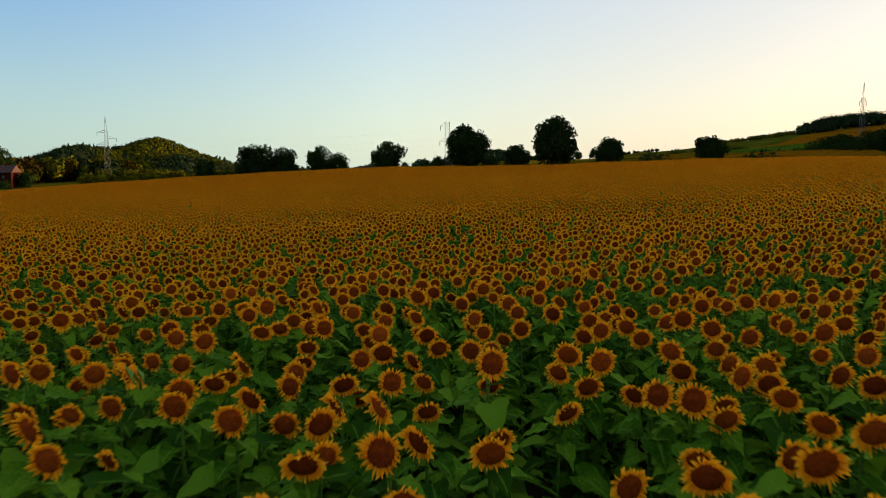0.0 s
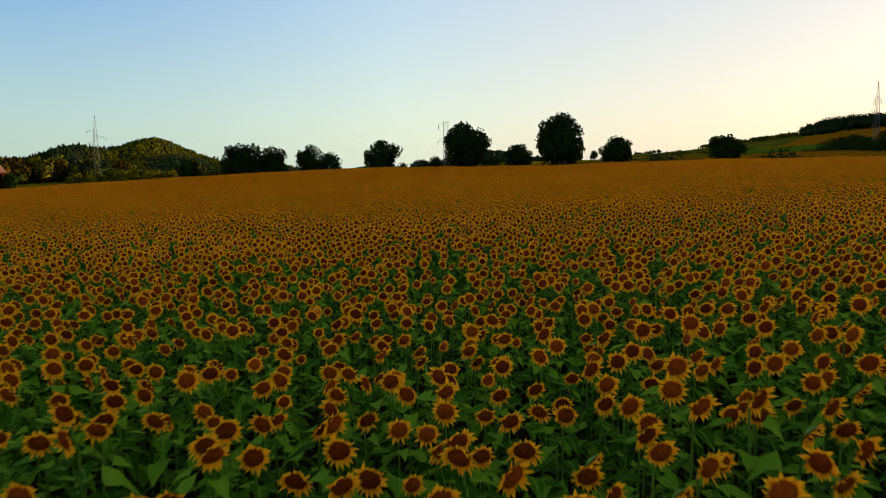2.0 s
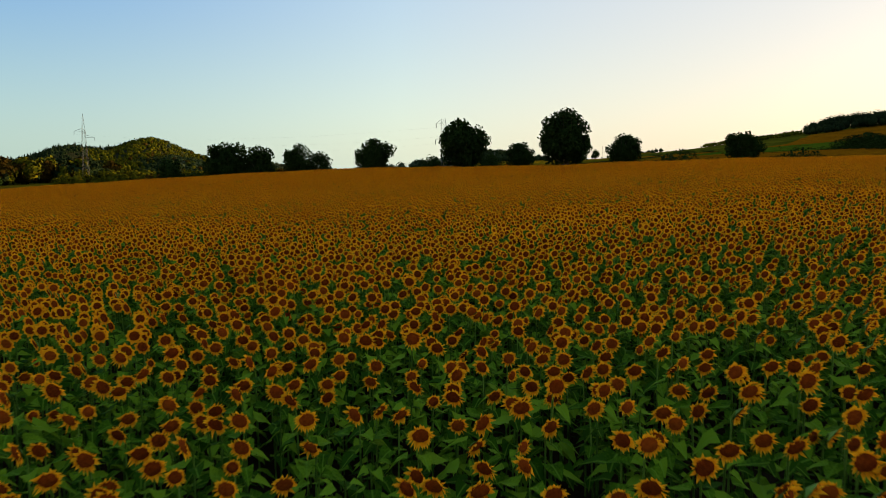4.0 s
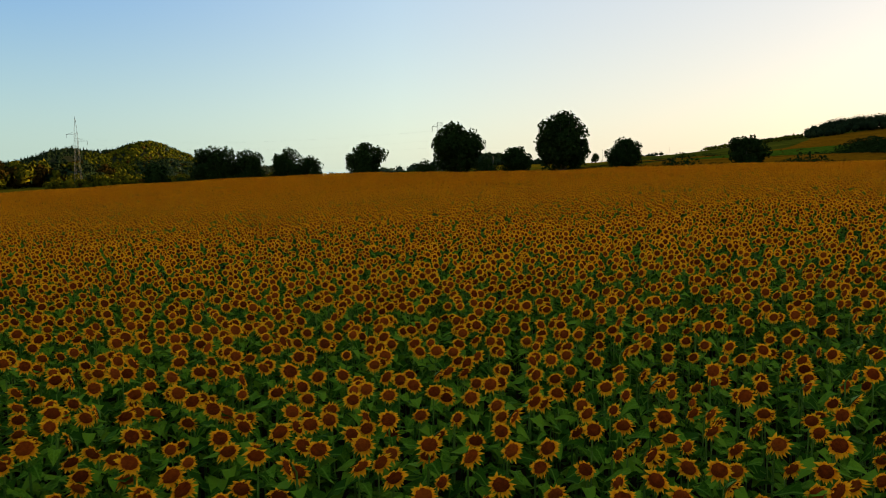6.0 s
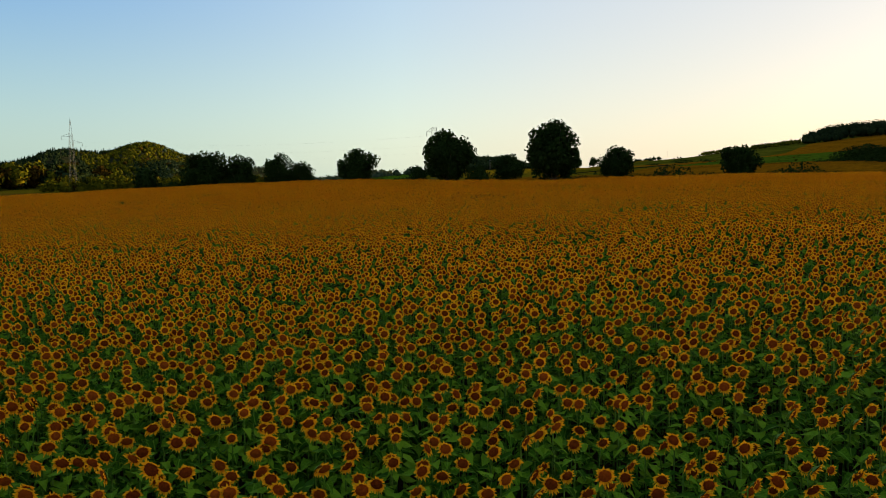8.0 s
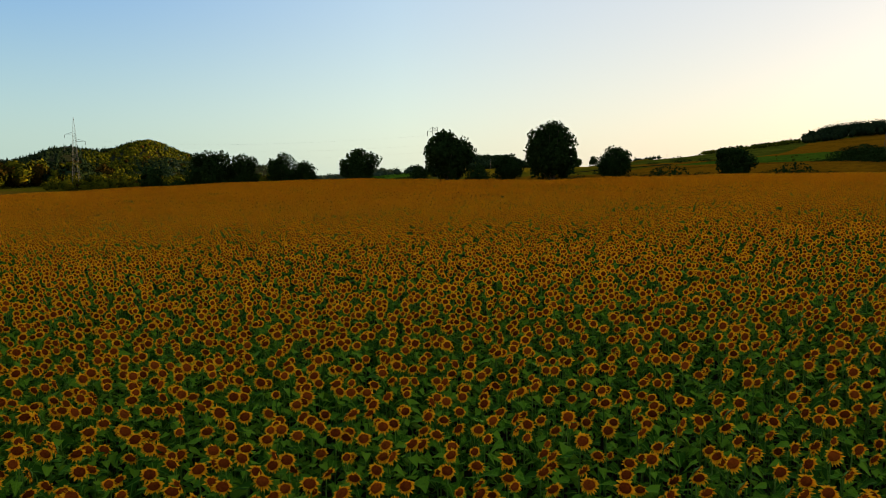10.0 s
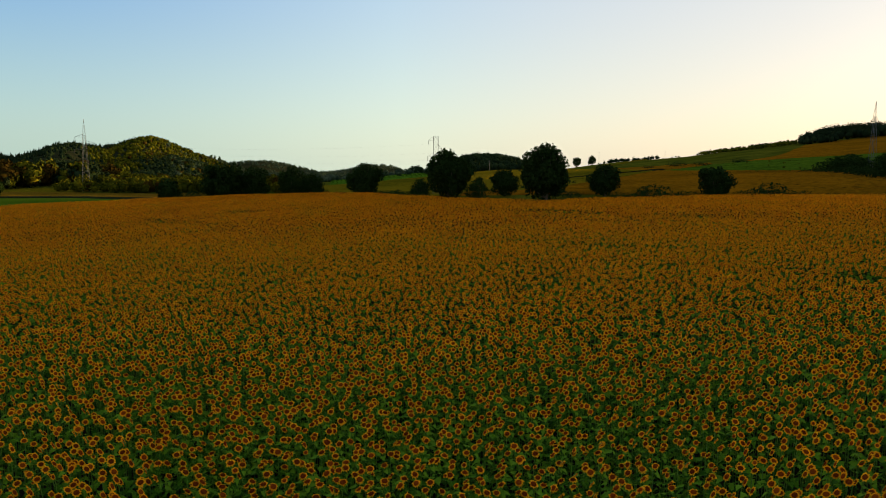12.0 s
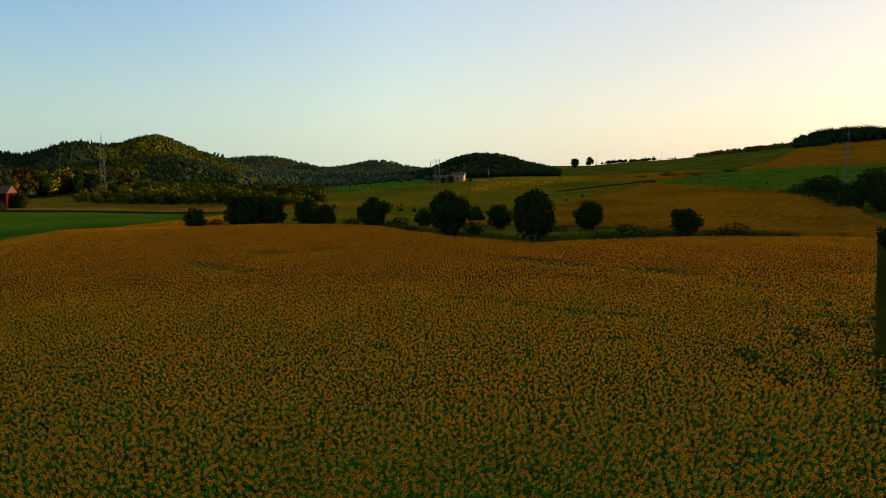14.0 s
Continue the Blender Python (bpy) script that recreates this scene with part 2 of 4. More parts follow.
def sheet(xs, ys):
    gx, gy = np.meshgrid(xs, ys)
    z = ground(gx, gy)
    n = len(xs)
    i = (np.arange(len(ys) - 1)[:, None] * n + np.arange(n - 1)).ravel()
    tris = np.concatenate([np.stack([i, i + 1, i + n + 1], 1), np.stack([i, i + n + 1, i + n], 1)])
    return np.stack([gx, gy, z], -1).reshape(-1, 3), tris


verts, tris = sheet(axis(-3500, 3500, 240, 3.6, 0), axis(-900, 4500, 240, 3.4, 120))
tagged(new("ground", mesh_np("ground", verts, tris, [GRASS])), "rolling farmland of rough grass in evening shade", "ground", kind="structure")


def drape(name, corners, mat, lift, label, n=40, category="ground", rough=0.0):
    """A four-cornered plot laid on the land, a little above it; rough: how uneven the crop's top is."""
    a, b, c, d = [np.array(p, float) for p in corners]
    u, v = np.meshgrid(np.linspace(0, 1, n), np.linspace(0, 1, n))
    p = (a * (1 - u[..., None]) + b * u[..., None]) * (1 - v[..., None]) + (d * (1 - u[..., None]) + c * u[..., None]) * v[..., None]
    x, y = p[..., 0], p[..., 1]
    edge = np.minimum(np.minimum(u, 1 - u), np.minimum(v, 1 - v))
    r = np.random.RandomState(n)
    if rough:
        x, y = x + r.normal(0, 0.25, x.shape), y + r.normal(0, 0.25, y.shape)
    z = ground(x, y) + np.where(edge > 0, lift + 0.5 * rough * r.uniform(-1, 1, x.shape), 0.1)
    i = (np.arange(n - 1)[:, None] * n + np.arange(n - 1)).ravel()
    tris = np.concatenate([np.stack([i, i + 1, i + n + 1], 1), np.stack([i, i + n + 1, i + n], 1)])
    ob = new(name, mesh_np(name, np.stack([x, y, z], -1).reshape(-1, 3), tris, [mat]))
    return tagged(ob, label, category, kind="structure")


drape("ground_green_crop", ((-340, 40), (-131, 40), (-73, 281), (-340, 281)), MEADOW, 0.25, "flat plot of dark green low crop", 80, rough=0.10)
drape("ground_dry_strip", ((-340, 285), (-30, 279), (-20, 333), (-340, 335)), STUBBLE, 0.5, "strip of dry yellowish crop below the wood", 70, rough=0.2)
drape("ground_far_sunflowers", ((8, 180), (110, 148), (140, 264), (118, 387)), FAR_FLOWERS, 1.2, "far sunflower field on the slope beyond the trees", 170, rough=0.26)
drape("ground_far_sunflowers_upper", ((7, 182), (117, 389), (110, 592), (23, 466)), OLIVE, 1.2, "olive-brown crop below the farmhouse", 130, rough=0.04)
drape("ground_orange_crop", ((119, 390), (173, 466), (206, 541), (112, 594)), FAR_FLOWERS, 1.0, "orange crop climbing towards the ridge", 90, rough=0.4)
drape("ground_vineyard", ((121, 389), (147, 268), (290, 430), (210, 497)), BRIGHT, 0.8, "green scrubby plot between two orange fields", 90, rough=0.5)
drape("ground_orange_slope", ((213, 500), (293, 433), (640, 850), (430, 847)), FAR_FLOWERS, 0.9, "orange crop rising to the wood on the hill", 110, rough=0.5)
drape("ground_olive_slope", ((-60, 205), (9, 188), (27, 464), (-68, 437)), OLIVE, 0.5, "yellow-green slope behind the row of trees", 90, rough=0.2)
# both litter sheets carry the shade between the crowns in their colour
drape("ground_forest_floor", ((-345, 445), (-140, 445), (-330, 1180), (-930, 1180)), LITTER, 1.5, "forest floor under the hill wood, darkened with painted shade", 60)
drape("ground_far_forest_floor", ((-760, 1190), (-40, 1190), (300, 2180), (-980, 2180)), LITTER, 1.0, "ground under the far woods, darkened with painted shade", 90)
drape("ground_ditch", ((-340, 280.5), (-66, 280.5), (-66, 284.5), (-340, 284.5)), LITTER, 0.75, "dark overgrown ditch between two plots", 30)
drape("ground_field_edge", ((58, 342), (60, 340), (127, 399), (125, 402)), LITTER, 1.45, "dark overgrown edge between two orange crops", 30, rough=0.15)
drape("ground_clearing", ((-216, 337), (-170, 337), (-166, 392), (-190, 396)), OLIVE, 0.45, "olive clearing climbing between two stands of wood", 40, rough=0.2)
drape("ground_track", ((175, 826), (179, 825), (269, 923), (265, 925)), OLIVE, 1.2, "pale dry farm track climbing the ridge", 30)
drape("ground_bright_plot", ((-64, 440), (-4, 456), (-10, 528), (-76, 522)), VINES, 1.0, "bright green vineyard beside the farmhouse", 60, rough=0.3)


# ---- sunflowers ----
def unit(v):
    v = np.asarray(v, float)
    return v / np.linalg.norm(v)


def head_frame(tilt, yaw):
    """Axes of a flower head that faces the viewer's side (-y), tilted up, turned by yaw."""
    n = np.array([math.sin(yaw) * math.cos(tilt), -math.cos(yaw) * math.cos(tilt), math.sin(tilt)])
    x = unit(np.cross([0, 0, 1], n))
    return np.stack([x, np.cross(n, x), n], 1)


def petal_ring(rng, count, r0, r1, layers):
    """Pointed, uneven, cupped petals in one or two whorls."""
    v, t = [], []
    for layer in range(layers):
        for k in range(count):
            a = 2 * math.pi * (k + 0.5 * layer + rng.uniform(-0.3, 0.3)) / count
            r = r1 * rng.uniform(0.85, 1.10) * (0.93 if layer else 1)
            w = (1.95 if layers > 1 else 2.95) * r1 / count * rng.uniform(0.75, 1.25)
            lift = (rng.uniform(0.05, 0.95) - 0.15 * layer) * (r - r0)
            twist, bow = rng.uniform(-0.016, 0.016), rng.uniform(-0.22, 0.22) * (r - r0)
            d, s = np.array([math.cos(a), math.sin(a), 0]), np.array([-math.sin(a), math.cos(a), 0])
            z = np.array([0, 0, 1.0])
            i = len(v)
            m, q = r0 + 0.45 * (r - r0), r0 + 0.78 * (r - r0)
            if layers > 1:
                v += [d * r0 - s * w * 0.6, d * r0 + s * w * 0.6, d * m + s * w + z * (lift * 0.5 + twist), d * m - s * w + z * (lift * 0.5 - twist),
                      d * q + s * (w * 0.62 + bow * 0.5) + z * (lift * 0.85 + twist), d * q + s * (bow * 0.5 - w * 0.62) + z * (lift * 0.85 - twist), d * r + z * lift + s * (twist + bow)]
                t += [(i, i + 1, i + 2), (i, i + 2, i + 3), (i + 3, i + 2, i + 4), (i + 3, i + 4, i + 5), (i + 5, i + 4, i + 6)]
            else:
                v += [d * r0 - s * w * 0.6, d * r0 + s * w * 0.6, d * m + s * w + z * (lift * 0.5 + twist), d * m - s * w + z * (lift * 0.5 - twist), d * r + z * lift + s * (twist + bow)]
                t += [(i, i + 1, i + 2), (i, i + 2, i + 3), (i + 3, i + 2, i + 4)]
    return np.array(v), np.array(t)


def petal_star(rng, points, r0, r1, dip):
    """A whorl seen from far: one ragged ring from the disc's rim to the tips."""
    n = 2 * points if dip < 1 else points
    a = 2 * math.pi * (np.arange(n) + rng.uniform(0, 1)) / n
    r = np.array([r1 * rng.uniform(0.92, 1.08) * (dip if k % 2 and dip < 1 else 1) for k in range(n)])
    outer = np.stack([r * np.cos(a), r * np.sin(a), (0.30 + 0.2 * np.sin(a * 3)) * (r - r0)], 1)
    if dip < 1:
        inner = np.stack([r0 * np.cos(a), r0 * np.sin(a), 0 * a], 1)[::2]
        v = np.concatenate([outer, inner])
        t = []
        for k in range(points):
            o, p, q = 2 * k, 2 * k + 1, (2 * k + 2) % n
            i, j = n + k, n + (k + 1) % points
            t += [(i, o, p), (i, p, j), (j, p, q)]
        return v, np.array(t)
    return outer, np.array([(0, k + 1, k + 2) for k in range(n - 2)])


def dome(rng, r, n, rings):
    v, t = [np.array([0, 0, 0.026])], []
    for q in range(1, rings + 1):
        for k in range(n):
            a = 2 * math.pi * k / n
            rr = r * q / rings * (1 + rng.uniform(-0.03, 0.03))
            v.append(np.array([rr * math.cos(a), rr * math.sin(a), 0.010 + 0.016 * (1 - (q / rings) ** 2) + 0.004 * math.sin(q * 3)]))
    for k in range(n):
        t.append((0, 1 + k, 1 + (k + 1) % n))
    for q in range(1, rings):
        o, p = 1 + (q - 1) * n, 1 + q * n
        for k in range(n):
            j = (k + 1) % n
            t += [(o + k, p + k, p + j), (o + k, p + j, o + j)]
    return np.array(v), np.array(t)


def calyx(n, r):
    v = [np.array([0, 0, -0.045])] + [np.array([r * (1.12 if k % 2 else 0.9) * math.cos(2 * math.pi * k / n), r * (1.12 if k % 2 else 0.9) * math.sin(2 * math.pi * k / n), -0.006]) for k in range(n)]
    return np.array(v), np.array([(0, 1 + (k + 1) % n, 1 + k) for k in range(n)])


def tube(path, radii, n):
    v, t = [], []
    for p, r in zip(path, radii):
        for k in range(n):
            a = 2 * math.pi * k / n
            v.append(np.array(p) + np.array([r * math.cos(a), r * math.sin(a), 0]))
    for q in range(len(path) - 1):
        for k in range(n):
            j = (k + 1) % n
            a, b, c, d = q * n + k, q * n + j, (q + 1) * n + j, (q + 1) * n + k
            t += [(a, b, c), (a, c, d)]
    return np.array(v), np.array(t)


def leaf_blade(rng, start, a, size, droop, detail):
    """A heart-shaped toothed leaf on its stalk, folded along the midrib and hanging at the tip."""
    d, s, z = np.array([math.cos(a), math.sin(a), 0]), np.array([-math.sin(a), math.cos(a), 0]), np.array([0, 0, 1.0])
    stalk = 0.55 * size
    b = np.array(start) + d * stalk + z * stalk * 0.35
    roll = rng.uniform(-0.35, 0.35)
    p = lambda u, w, h: b + d * u * size + s * w * size + z * (h * size + roll * w * size - droop * u * u * size)
    if detail:
        side = [(-0.15, 0.24, 0.08), (0.06, 0.47, 0.11), (0.20, 0.46, 0.14), (0.36, 0.48, 0.10), (0.52, 0.36, 0.09), (0.70, 0.29, 0.05), (0.88, 0.12, 0.02)]
        edge = [p(u, w, h) for u, w, h in side] + [p(1.10, 0, 0)] + [p(u, -w, h) for u, w, h in side[::-1]]
        edge = [q + z * size * rng.uniform(-0.08, 0.08) + d * size * rng.uniform(-0.04, 0.04) for q in edge]
        rib = [p(0, 0, 0), p(0.28, 0, -0.03), p(0.60, 0, -0.03), p(0.86, 0, -0.01)]
        v = edge + rib + [np.array(start), np.array(start) + z * 0.02]
        o = len(edge)
        t = []
        for k, (m, q) in enumerate(((0, 1), (1, 1), (1, 1), (1, 2), (2, 2), (2, 3), (3, 3))):
            t += [(k, o + q, k + 1), (o - 1 - k, o - 2 - k, o + q)]
            if m != q:
                t += [(k, o + m, o + q), (o - 1 - k, o + q, o + m)]
        t.append((o + 4, o, o + 5))
        along = [1.0] * o + [0.0] * 4 + [0.3, 0.3]
    elif detail is False:
        out = [p(0, 0, 0.0), p(0.06, 0.46, 0.12), p(0.50, 0.36, 0.07), p(1.08, 0, 0), p(0.50, -0.36, 0.07), p(0.06, -0.46, 0.12)]
        v = [q + z * size * rng.uniform(-0.08, 0.08) for q in out] + [p(0.38, 0, -0.03)]
        t = [(k, 6, (k + 1) % 6) for k in range(6)]
        along = [0.0, 1.0, 1.0, 0.0, 1.0, 1.0, 0.0]
    elif detail is None:
        v = [p(-0.3, 0, 0), p(0.3, 0.6, 0.1), p(1.1, 0, 0), p(0.3, -0.6, 0.1)]
        t = [(0, 2, 1), (0, 3, 2)]
        along = [1.0] * 4
    else:                                   # a plain four-sided blade
        v = [p(-0.1, 0, 0), p(0.25, 0.5, 0.12), p(1.05, 0, 0), p(0.25, -0.5, 0.12), p(0.35, 0, -0.02)]
        t = [(0, 4, 1), (1, 4, 2), (2, 4, 3), (3, 4, 0)]
        along = [1.0] * 5
    return np.array(v), np.array(t), np.array(along)


def sunflower_pieces(seed, detail, head=True, lean=0, girth=1.0):
    """(name, verts, tris, material, along) of one plant at its root, 1.7 m to the head."""
    rng = random.Random(seed)
    pieces = []
    add = lambda name, v, t, m, along=None: pieces.append((name, v, t, m, np.ones(len(v)) if along is None else along))
    tilt, yaw = radians(rng.gauss(-13, 8)), radians(rng.gauss(0, 22))
    f = head_frame(tilt, yaw)
    bend = rng.uniform(-0.05, 0.05)
    top = np.array([bend, -0.03, HEAD_H - 0.02])
    centre = top + f[:, 2] * 0.06
    path = [(0, 0, -0.1), (0.2 * bend, 0.0, 0.6), (0.7 * bend, 0.01, 1.2), (bend, 0.015, 1.58), tuple(top + f[:, 2] * 0.02)]
    if detail == 1:
        add("stem", *tube([path[0], path[2], path[4]], (0.016, 0.013, 0.012), 3), 3)
    elif detail:
        add("stem", *tube(path, (0.016, 0.015, 0.013, 0.011, 0.012), 5 if detail > 2 else 3), 3)
    size = rng.uniform(0.93, 1.08) * (0.122, 0.120, 0.124, 0.121)[detail] * girth * (0.75 if seed % 11 == 5 else 1)
    if head:
        put = lambda v: v @ f.T + centre
        r0, r1 = (0.30, 0.45, 0.46, 0.48)[detail] * size, size * (0.95, 1.02, 1.02, 1.0)[detail]
        if detail == 3:
            v, t = petal_ring(rng, 32, r0, r1, 2)
            disc = dome(rng, size * 0.63, 16, 4)
        elif detail == 2:
            v, t = petal_ring(rng, 25, r0, r1, 1)
            disc = dome(rng, size * 0.63, 10, 2)
        elif detail == 1:
            v, t = petal_star(rng, 9, r0, r1 * 1.05, 0.76)
            disc = dome(rng, size * 0.62, 8, 1)
        else:
            v, t = petal_star(rng, 5 if lean else 6, 0, r1 * 1.03, 1)
            n = 4 if lean else 5
            a = [2 * math.pi * k / n + seed for k in range(n)]
            disc = np.array([(0.67 * size * math.cos(q), 0.67 * size * math.sin(q), 0.055) for q in a]), np.array([(0, k + 1, k + 2) for k in range(n - 2)])
        along = (np.hypot(v[:, 0], v[:, 1]) - r0) / (r1 - r0) * (1 if detail > 1 else 0.62 if detail else 0.18 if lean else 0.32)
        add("petals", put(v), t, 0, along)
        add("disc", put(disc[0]), disc[1], 1)
        if detail:
            v, t = calyx(12 if detail > 2 else 6, size * 0.66)
            add("head", put(v), t, 3)
    count = (int(lean) if lean else (3, 5, 12, 19)[detail]) + (0 if head else 2)
    for k in range(count):
        h = (0.74 if detail else 0.60) + (HEAD_H - (0.92 if detail and head else 1.25 if head else 0.80)) * (k + rng.uniform(-0.3, 0.3)) / max(1, count - 1)
        ang = k * 2.4 + rng.uniform(-0.5, 0.5)
        length = rng.uniform(0.12, 0.22) * (1.15 if k < count - 2 else 0.8) * (1 if detail > 1 else 1.25 if detail else 1.05 if lean == 1 else 1.8 if lean else 1.1) * (1.6 if not (head or detail) else 1)
        v, t, along = leaf_blade(rng, (0.5 * bend, 0, h), ang, length, rng.uniform(0.15, 0.75), (None, 0, False, True)[detail])
        add("leaf", v, t, 2, along)
    return pieces


FLOWER_MATS = [PETAL, DISC, LEAF, STEM]


def inside_field(x, y):
    """The field's outline: trees along its far side, a green crop on the left, a grass track on the right."""
    far = np.interp(x, [-130, -76, -66, -62, -56, -36, -13, 5, 22, 40, 57, 95], [283, 283, 262, 190, 182, 174, 164, 143, 131, 135, 138, 140])
    left = np.interp(y, [-20, 40, 163, 202, 233, 283], [-135, -130, -101, -92, -82, -72])
    right = np.where(y > 58, 46.2 + 0.62 * (y - 65), 43.2 + 0.1 * (58 - y))
    return (y < far) & (x < right) & (x > left) & (x > -125) & (y > -14)


def gaps(x, y):
    """Share of plants that flower: thin bands and bare spots in the stand."""
    k = np.ones_like(x)
    for cx, cy, rx, ry, turn, least in ((21, 110, 11.2, 2.2, -36, 0.38), (35, 101, 8.5, 1.8, -30, 0.38), (44, 90, 5.0, 0.8, -56, 0.42), (9, 84, 6.5, 1.0, -27, 0.50), (22, 76, 8.8, 1.0, -28, 0.55), (-28, 127, 4.6, 3.2, 2, 0.45), (-17, 129, 3.8, 2.8, -3, 0.50), (-34, 114, 12.8, 2.2, -40, 0.50), (-13, 103, 3.1, 1.9, 3, 0.50), (20, 65, 3.0, 1.0, 3, 0.45), (31, 59, 1.2, 0.8, -63, 0.30), (39, 63, 1.8, 0.8, 8, 0.25), (-8, 63, 1.3, 0.9, 18, 0.45), (-2, 64, 2.0, 0.8, -50, 0.45), (3, 61, 1.4, 0.8, -55, 0.45), (10, 59, 1.2, 0.8, -33, 0.35), (12, 61, 2.4, 0.8, -85, 0.50), (-27, 57, 2.3, 1.0, -19, 0.35), (-30, 70, 1.2, 0.9, 10, 0.50), (-15, 76, 1.2, 0.8, -50, 0.45), (-13, 69, 1.2, 0.8, -36, 0.45)):
        c, s = math.cos(radians(turn)), math.sin(radians(turn))
        a, b = ((x - cx) * c + (y - cy) * s) / rx, ((cy - y) * c + (x - cx) * s) / ry
        k = np.minimum(k, least + (1 - least) * smooth(0.5, 1.2, np.hypot(a, b)))
    n = np.array([noise.noise((px * 0.55, py * 0.30, 3.0)) for px, py in zip(x, y)])
    return k * (1 - (0.6 - 0.5 * smooth(30, 50, y)) * smooth(0.36, 0.5, n))


xs, ys = np.arange(-126, 97, 1.5), np.arange(-15, 285, 1.5)
verts, tris = sheet(xs, ys)
middle_of = verts[tris].mean(1)
verts[:, 2] += 0.06
tagged(new("ground_field_soil", mesh_np("ground_field_soil", verts, tris[inside_field(middle_of[:, 0], middle_of[:, 1])], [SOIL])), "dark bare soil between the sunflower stems", "ground", kind="structure")

rs = np.random.RandomState(7)
grid = []
for y0, y1, row, step in ((-14, 13, 0.55, 0.42), (13, 30, 0.51, 0.39), (30, 50, 0.46, 0.36), (50, 95, 0.415, 0.335), (95, 284, 0.47, 0.37)):     # sown more thickly further in
    gx, gy = np.meshgrid(np.arange(-125, 96, row), np.arange(y0, y1, step))
    gx = gx + 0.25 * row * (np.arange(gx.shape[0]) % 2)[:, None]
    grid.append((gx.ravel(), gy.ravel()))
px, py = [np.concatenate(a) for a in zip(*grid)]
px = px + rs.normal(0, 0.10, px.size) + 0.045 * py + 0.2 * np.sin(py * 0.37 + px * 0.11)
py = py + rs.uniform(-0.13, 0.13, py.size) + 0.18 * np.sin(px * 0.9) + 0.15 * np.sin(px * 0.23)
bare = np.array([noise.noise((u * 0.9, v * 0.7, 9.0)) for u, v in zip(px, py)])
border = np.where(py > 58, 46.2 + 0.62 * (py - 65), 43.2 + 0.1 * (58 - py)) - px
ragged = np.array([noise.noise((u * 0.30, v * 0.22, 4.0)) for u, v in zip(px, py)]) + 0.5 * bare
failed = (border < 13) & (py < 80) & (ragged > -0.10 + 0.030 * border) & (rs.rand(px.size) < 0.6)
keep = inside_field(px, py) & ~failed & (bare < 0.48 + 0.25 * smooth(22, 40, py)) & (((np.abs(px - 3) < 0.66 * (py + 3) + 10) & (py > -3)) | (rs.rand(px.size) < 0.46))
px, py = px[keep], py[keep]
flowering = rs.rand(px.size) < gaps(px, py) * (0.985 + 0.012 * smooth(30, 45, py))
pz = ground(px, py)
size = np.clip(rs.normal(1.0, 0.05, px.size), 0.85, 1.12) + 0.05 * np.sin(px * 0.31 + 2) * np.sin(py * 0.23)
size = np.where(flowering, size, size * rs.uniform(0.80, 0.98, px.size))
turn = rs.normal(0, 0.15, px.size)

single = flowering & (np.abs(px - 0.3) < 3.7) & (py > 2.6) & (py < 11.2)
near = ~single & (((np.abs(px - 1.5) < 4 + 0.47 * py) & (py > 1) & (py < 29)) | ((np.abs(px - 4) < 2.5 + 0.64 * (py - 24)) & (py >= 29) & (py < 42)))
fade = rs.normal(0, 3.5, px.size)
middle = ~single & ~near & (np.abs(px - 3) < 12 + 0.62 * py) & (py > 1) & (py + fade < 48)
margin = ~single & ~near & ~middle & (py < 95) & ((np.abs(px - 3) > 0.66 * (py + 3) + 10) | (py < -3))
rest = ~single & ~near & ~middle & ~margin


def stand(name, mask, detail, variants, label, lean=0, girth=1.0):
    """Plants past the ones built singly, joined into one mesh."""
    vs, ts, ms, als, base = [], [], [], [], 0
    idx = np.nonzero(mask)[0]
    pick = rs.randint(0, variants, idx.size)
    for q in range(variants):
        for bloom in (True, False):
            pieces = sunflower_pieces(100 * detail + q, detail, bloom, lean, girth)
            off, tv, tt, tm, ta = 0, [], [], [], []
            for _, v, t, m, along in pieces:
                tv.append(v)
                ta.append(along)
                tt.append(t + off)
                tm += [m] * len(t)
                off += len(v)
            tv, tt = np.concatenate(tv), np.concatenate(tt)
            which = idx[(pick == q) & (flowering[idx] == bloom)]
            if not which.size:
                continue
            c, s = np.cos(turn[which]), np.sin(turn[which])
            g = size[which][:, None]
            x = (tv[:, 0] * c[:, None] - tv[:, 1] * s[:, None]) * g + px[which][:, None]
            y = (tv[:, 0] * s[:, None] + tv[:, 1] * c[:, None]) * g + py[which][:, None]
            z = tv[:, 2] * g + pz[which][:, None]
            vs.append(np.stack([x, y, z], -1).reshape(-1, 3))
            ts.append((tt[None] + (base + np.arange(which.size) * len(tv))[:, None, None]).reshape(-1, 3))
            ms.append(np.tile(tm, which.size))
            als.append(np.tile(np.concatenate(ta), which.size))
            base += which.size * len(tv)
    ob = new(name, mesh_np(name, np.concatenate(vs), np.concatenate(ts), FLOWER_MATS, np.concatenate(ms), np.concatenate(als), detail > 0))
    return tagged(ob, label, "sunflowers", kind="stuff")


stand("sunflower_stand_inner", near & (py >= 28), 2, 14, "thickly sown sunflowers with smaller heads", 0, 0.98)
stand("sunflower_stand", near & (py < 28), 2, 14, "dense stand of tall sunflowers in full bloom")
stand("sunflower_field", middle, 1, 8, "dense sunflower field in bloom with green gaps", 0, 0.93)
stand("sunflower_distance", rest & (py + 2 * fade < 95), 0, 8, "farther part of the sunflower field", 0, 0.88)
stand("sunflower_margin", margin, 0, 6, "sunflowers towards the side edges of the field", 2)
stand("sunflower_far_edge", rest & (py + 2 * fade >= 95), 0, 8, "far end of the sunflower field reaching the trees", 1, 0.94)


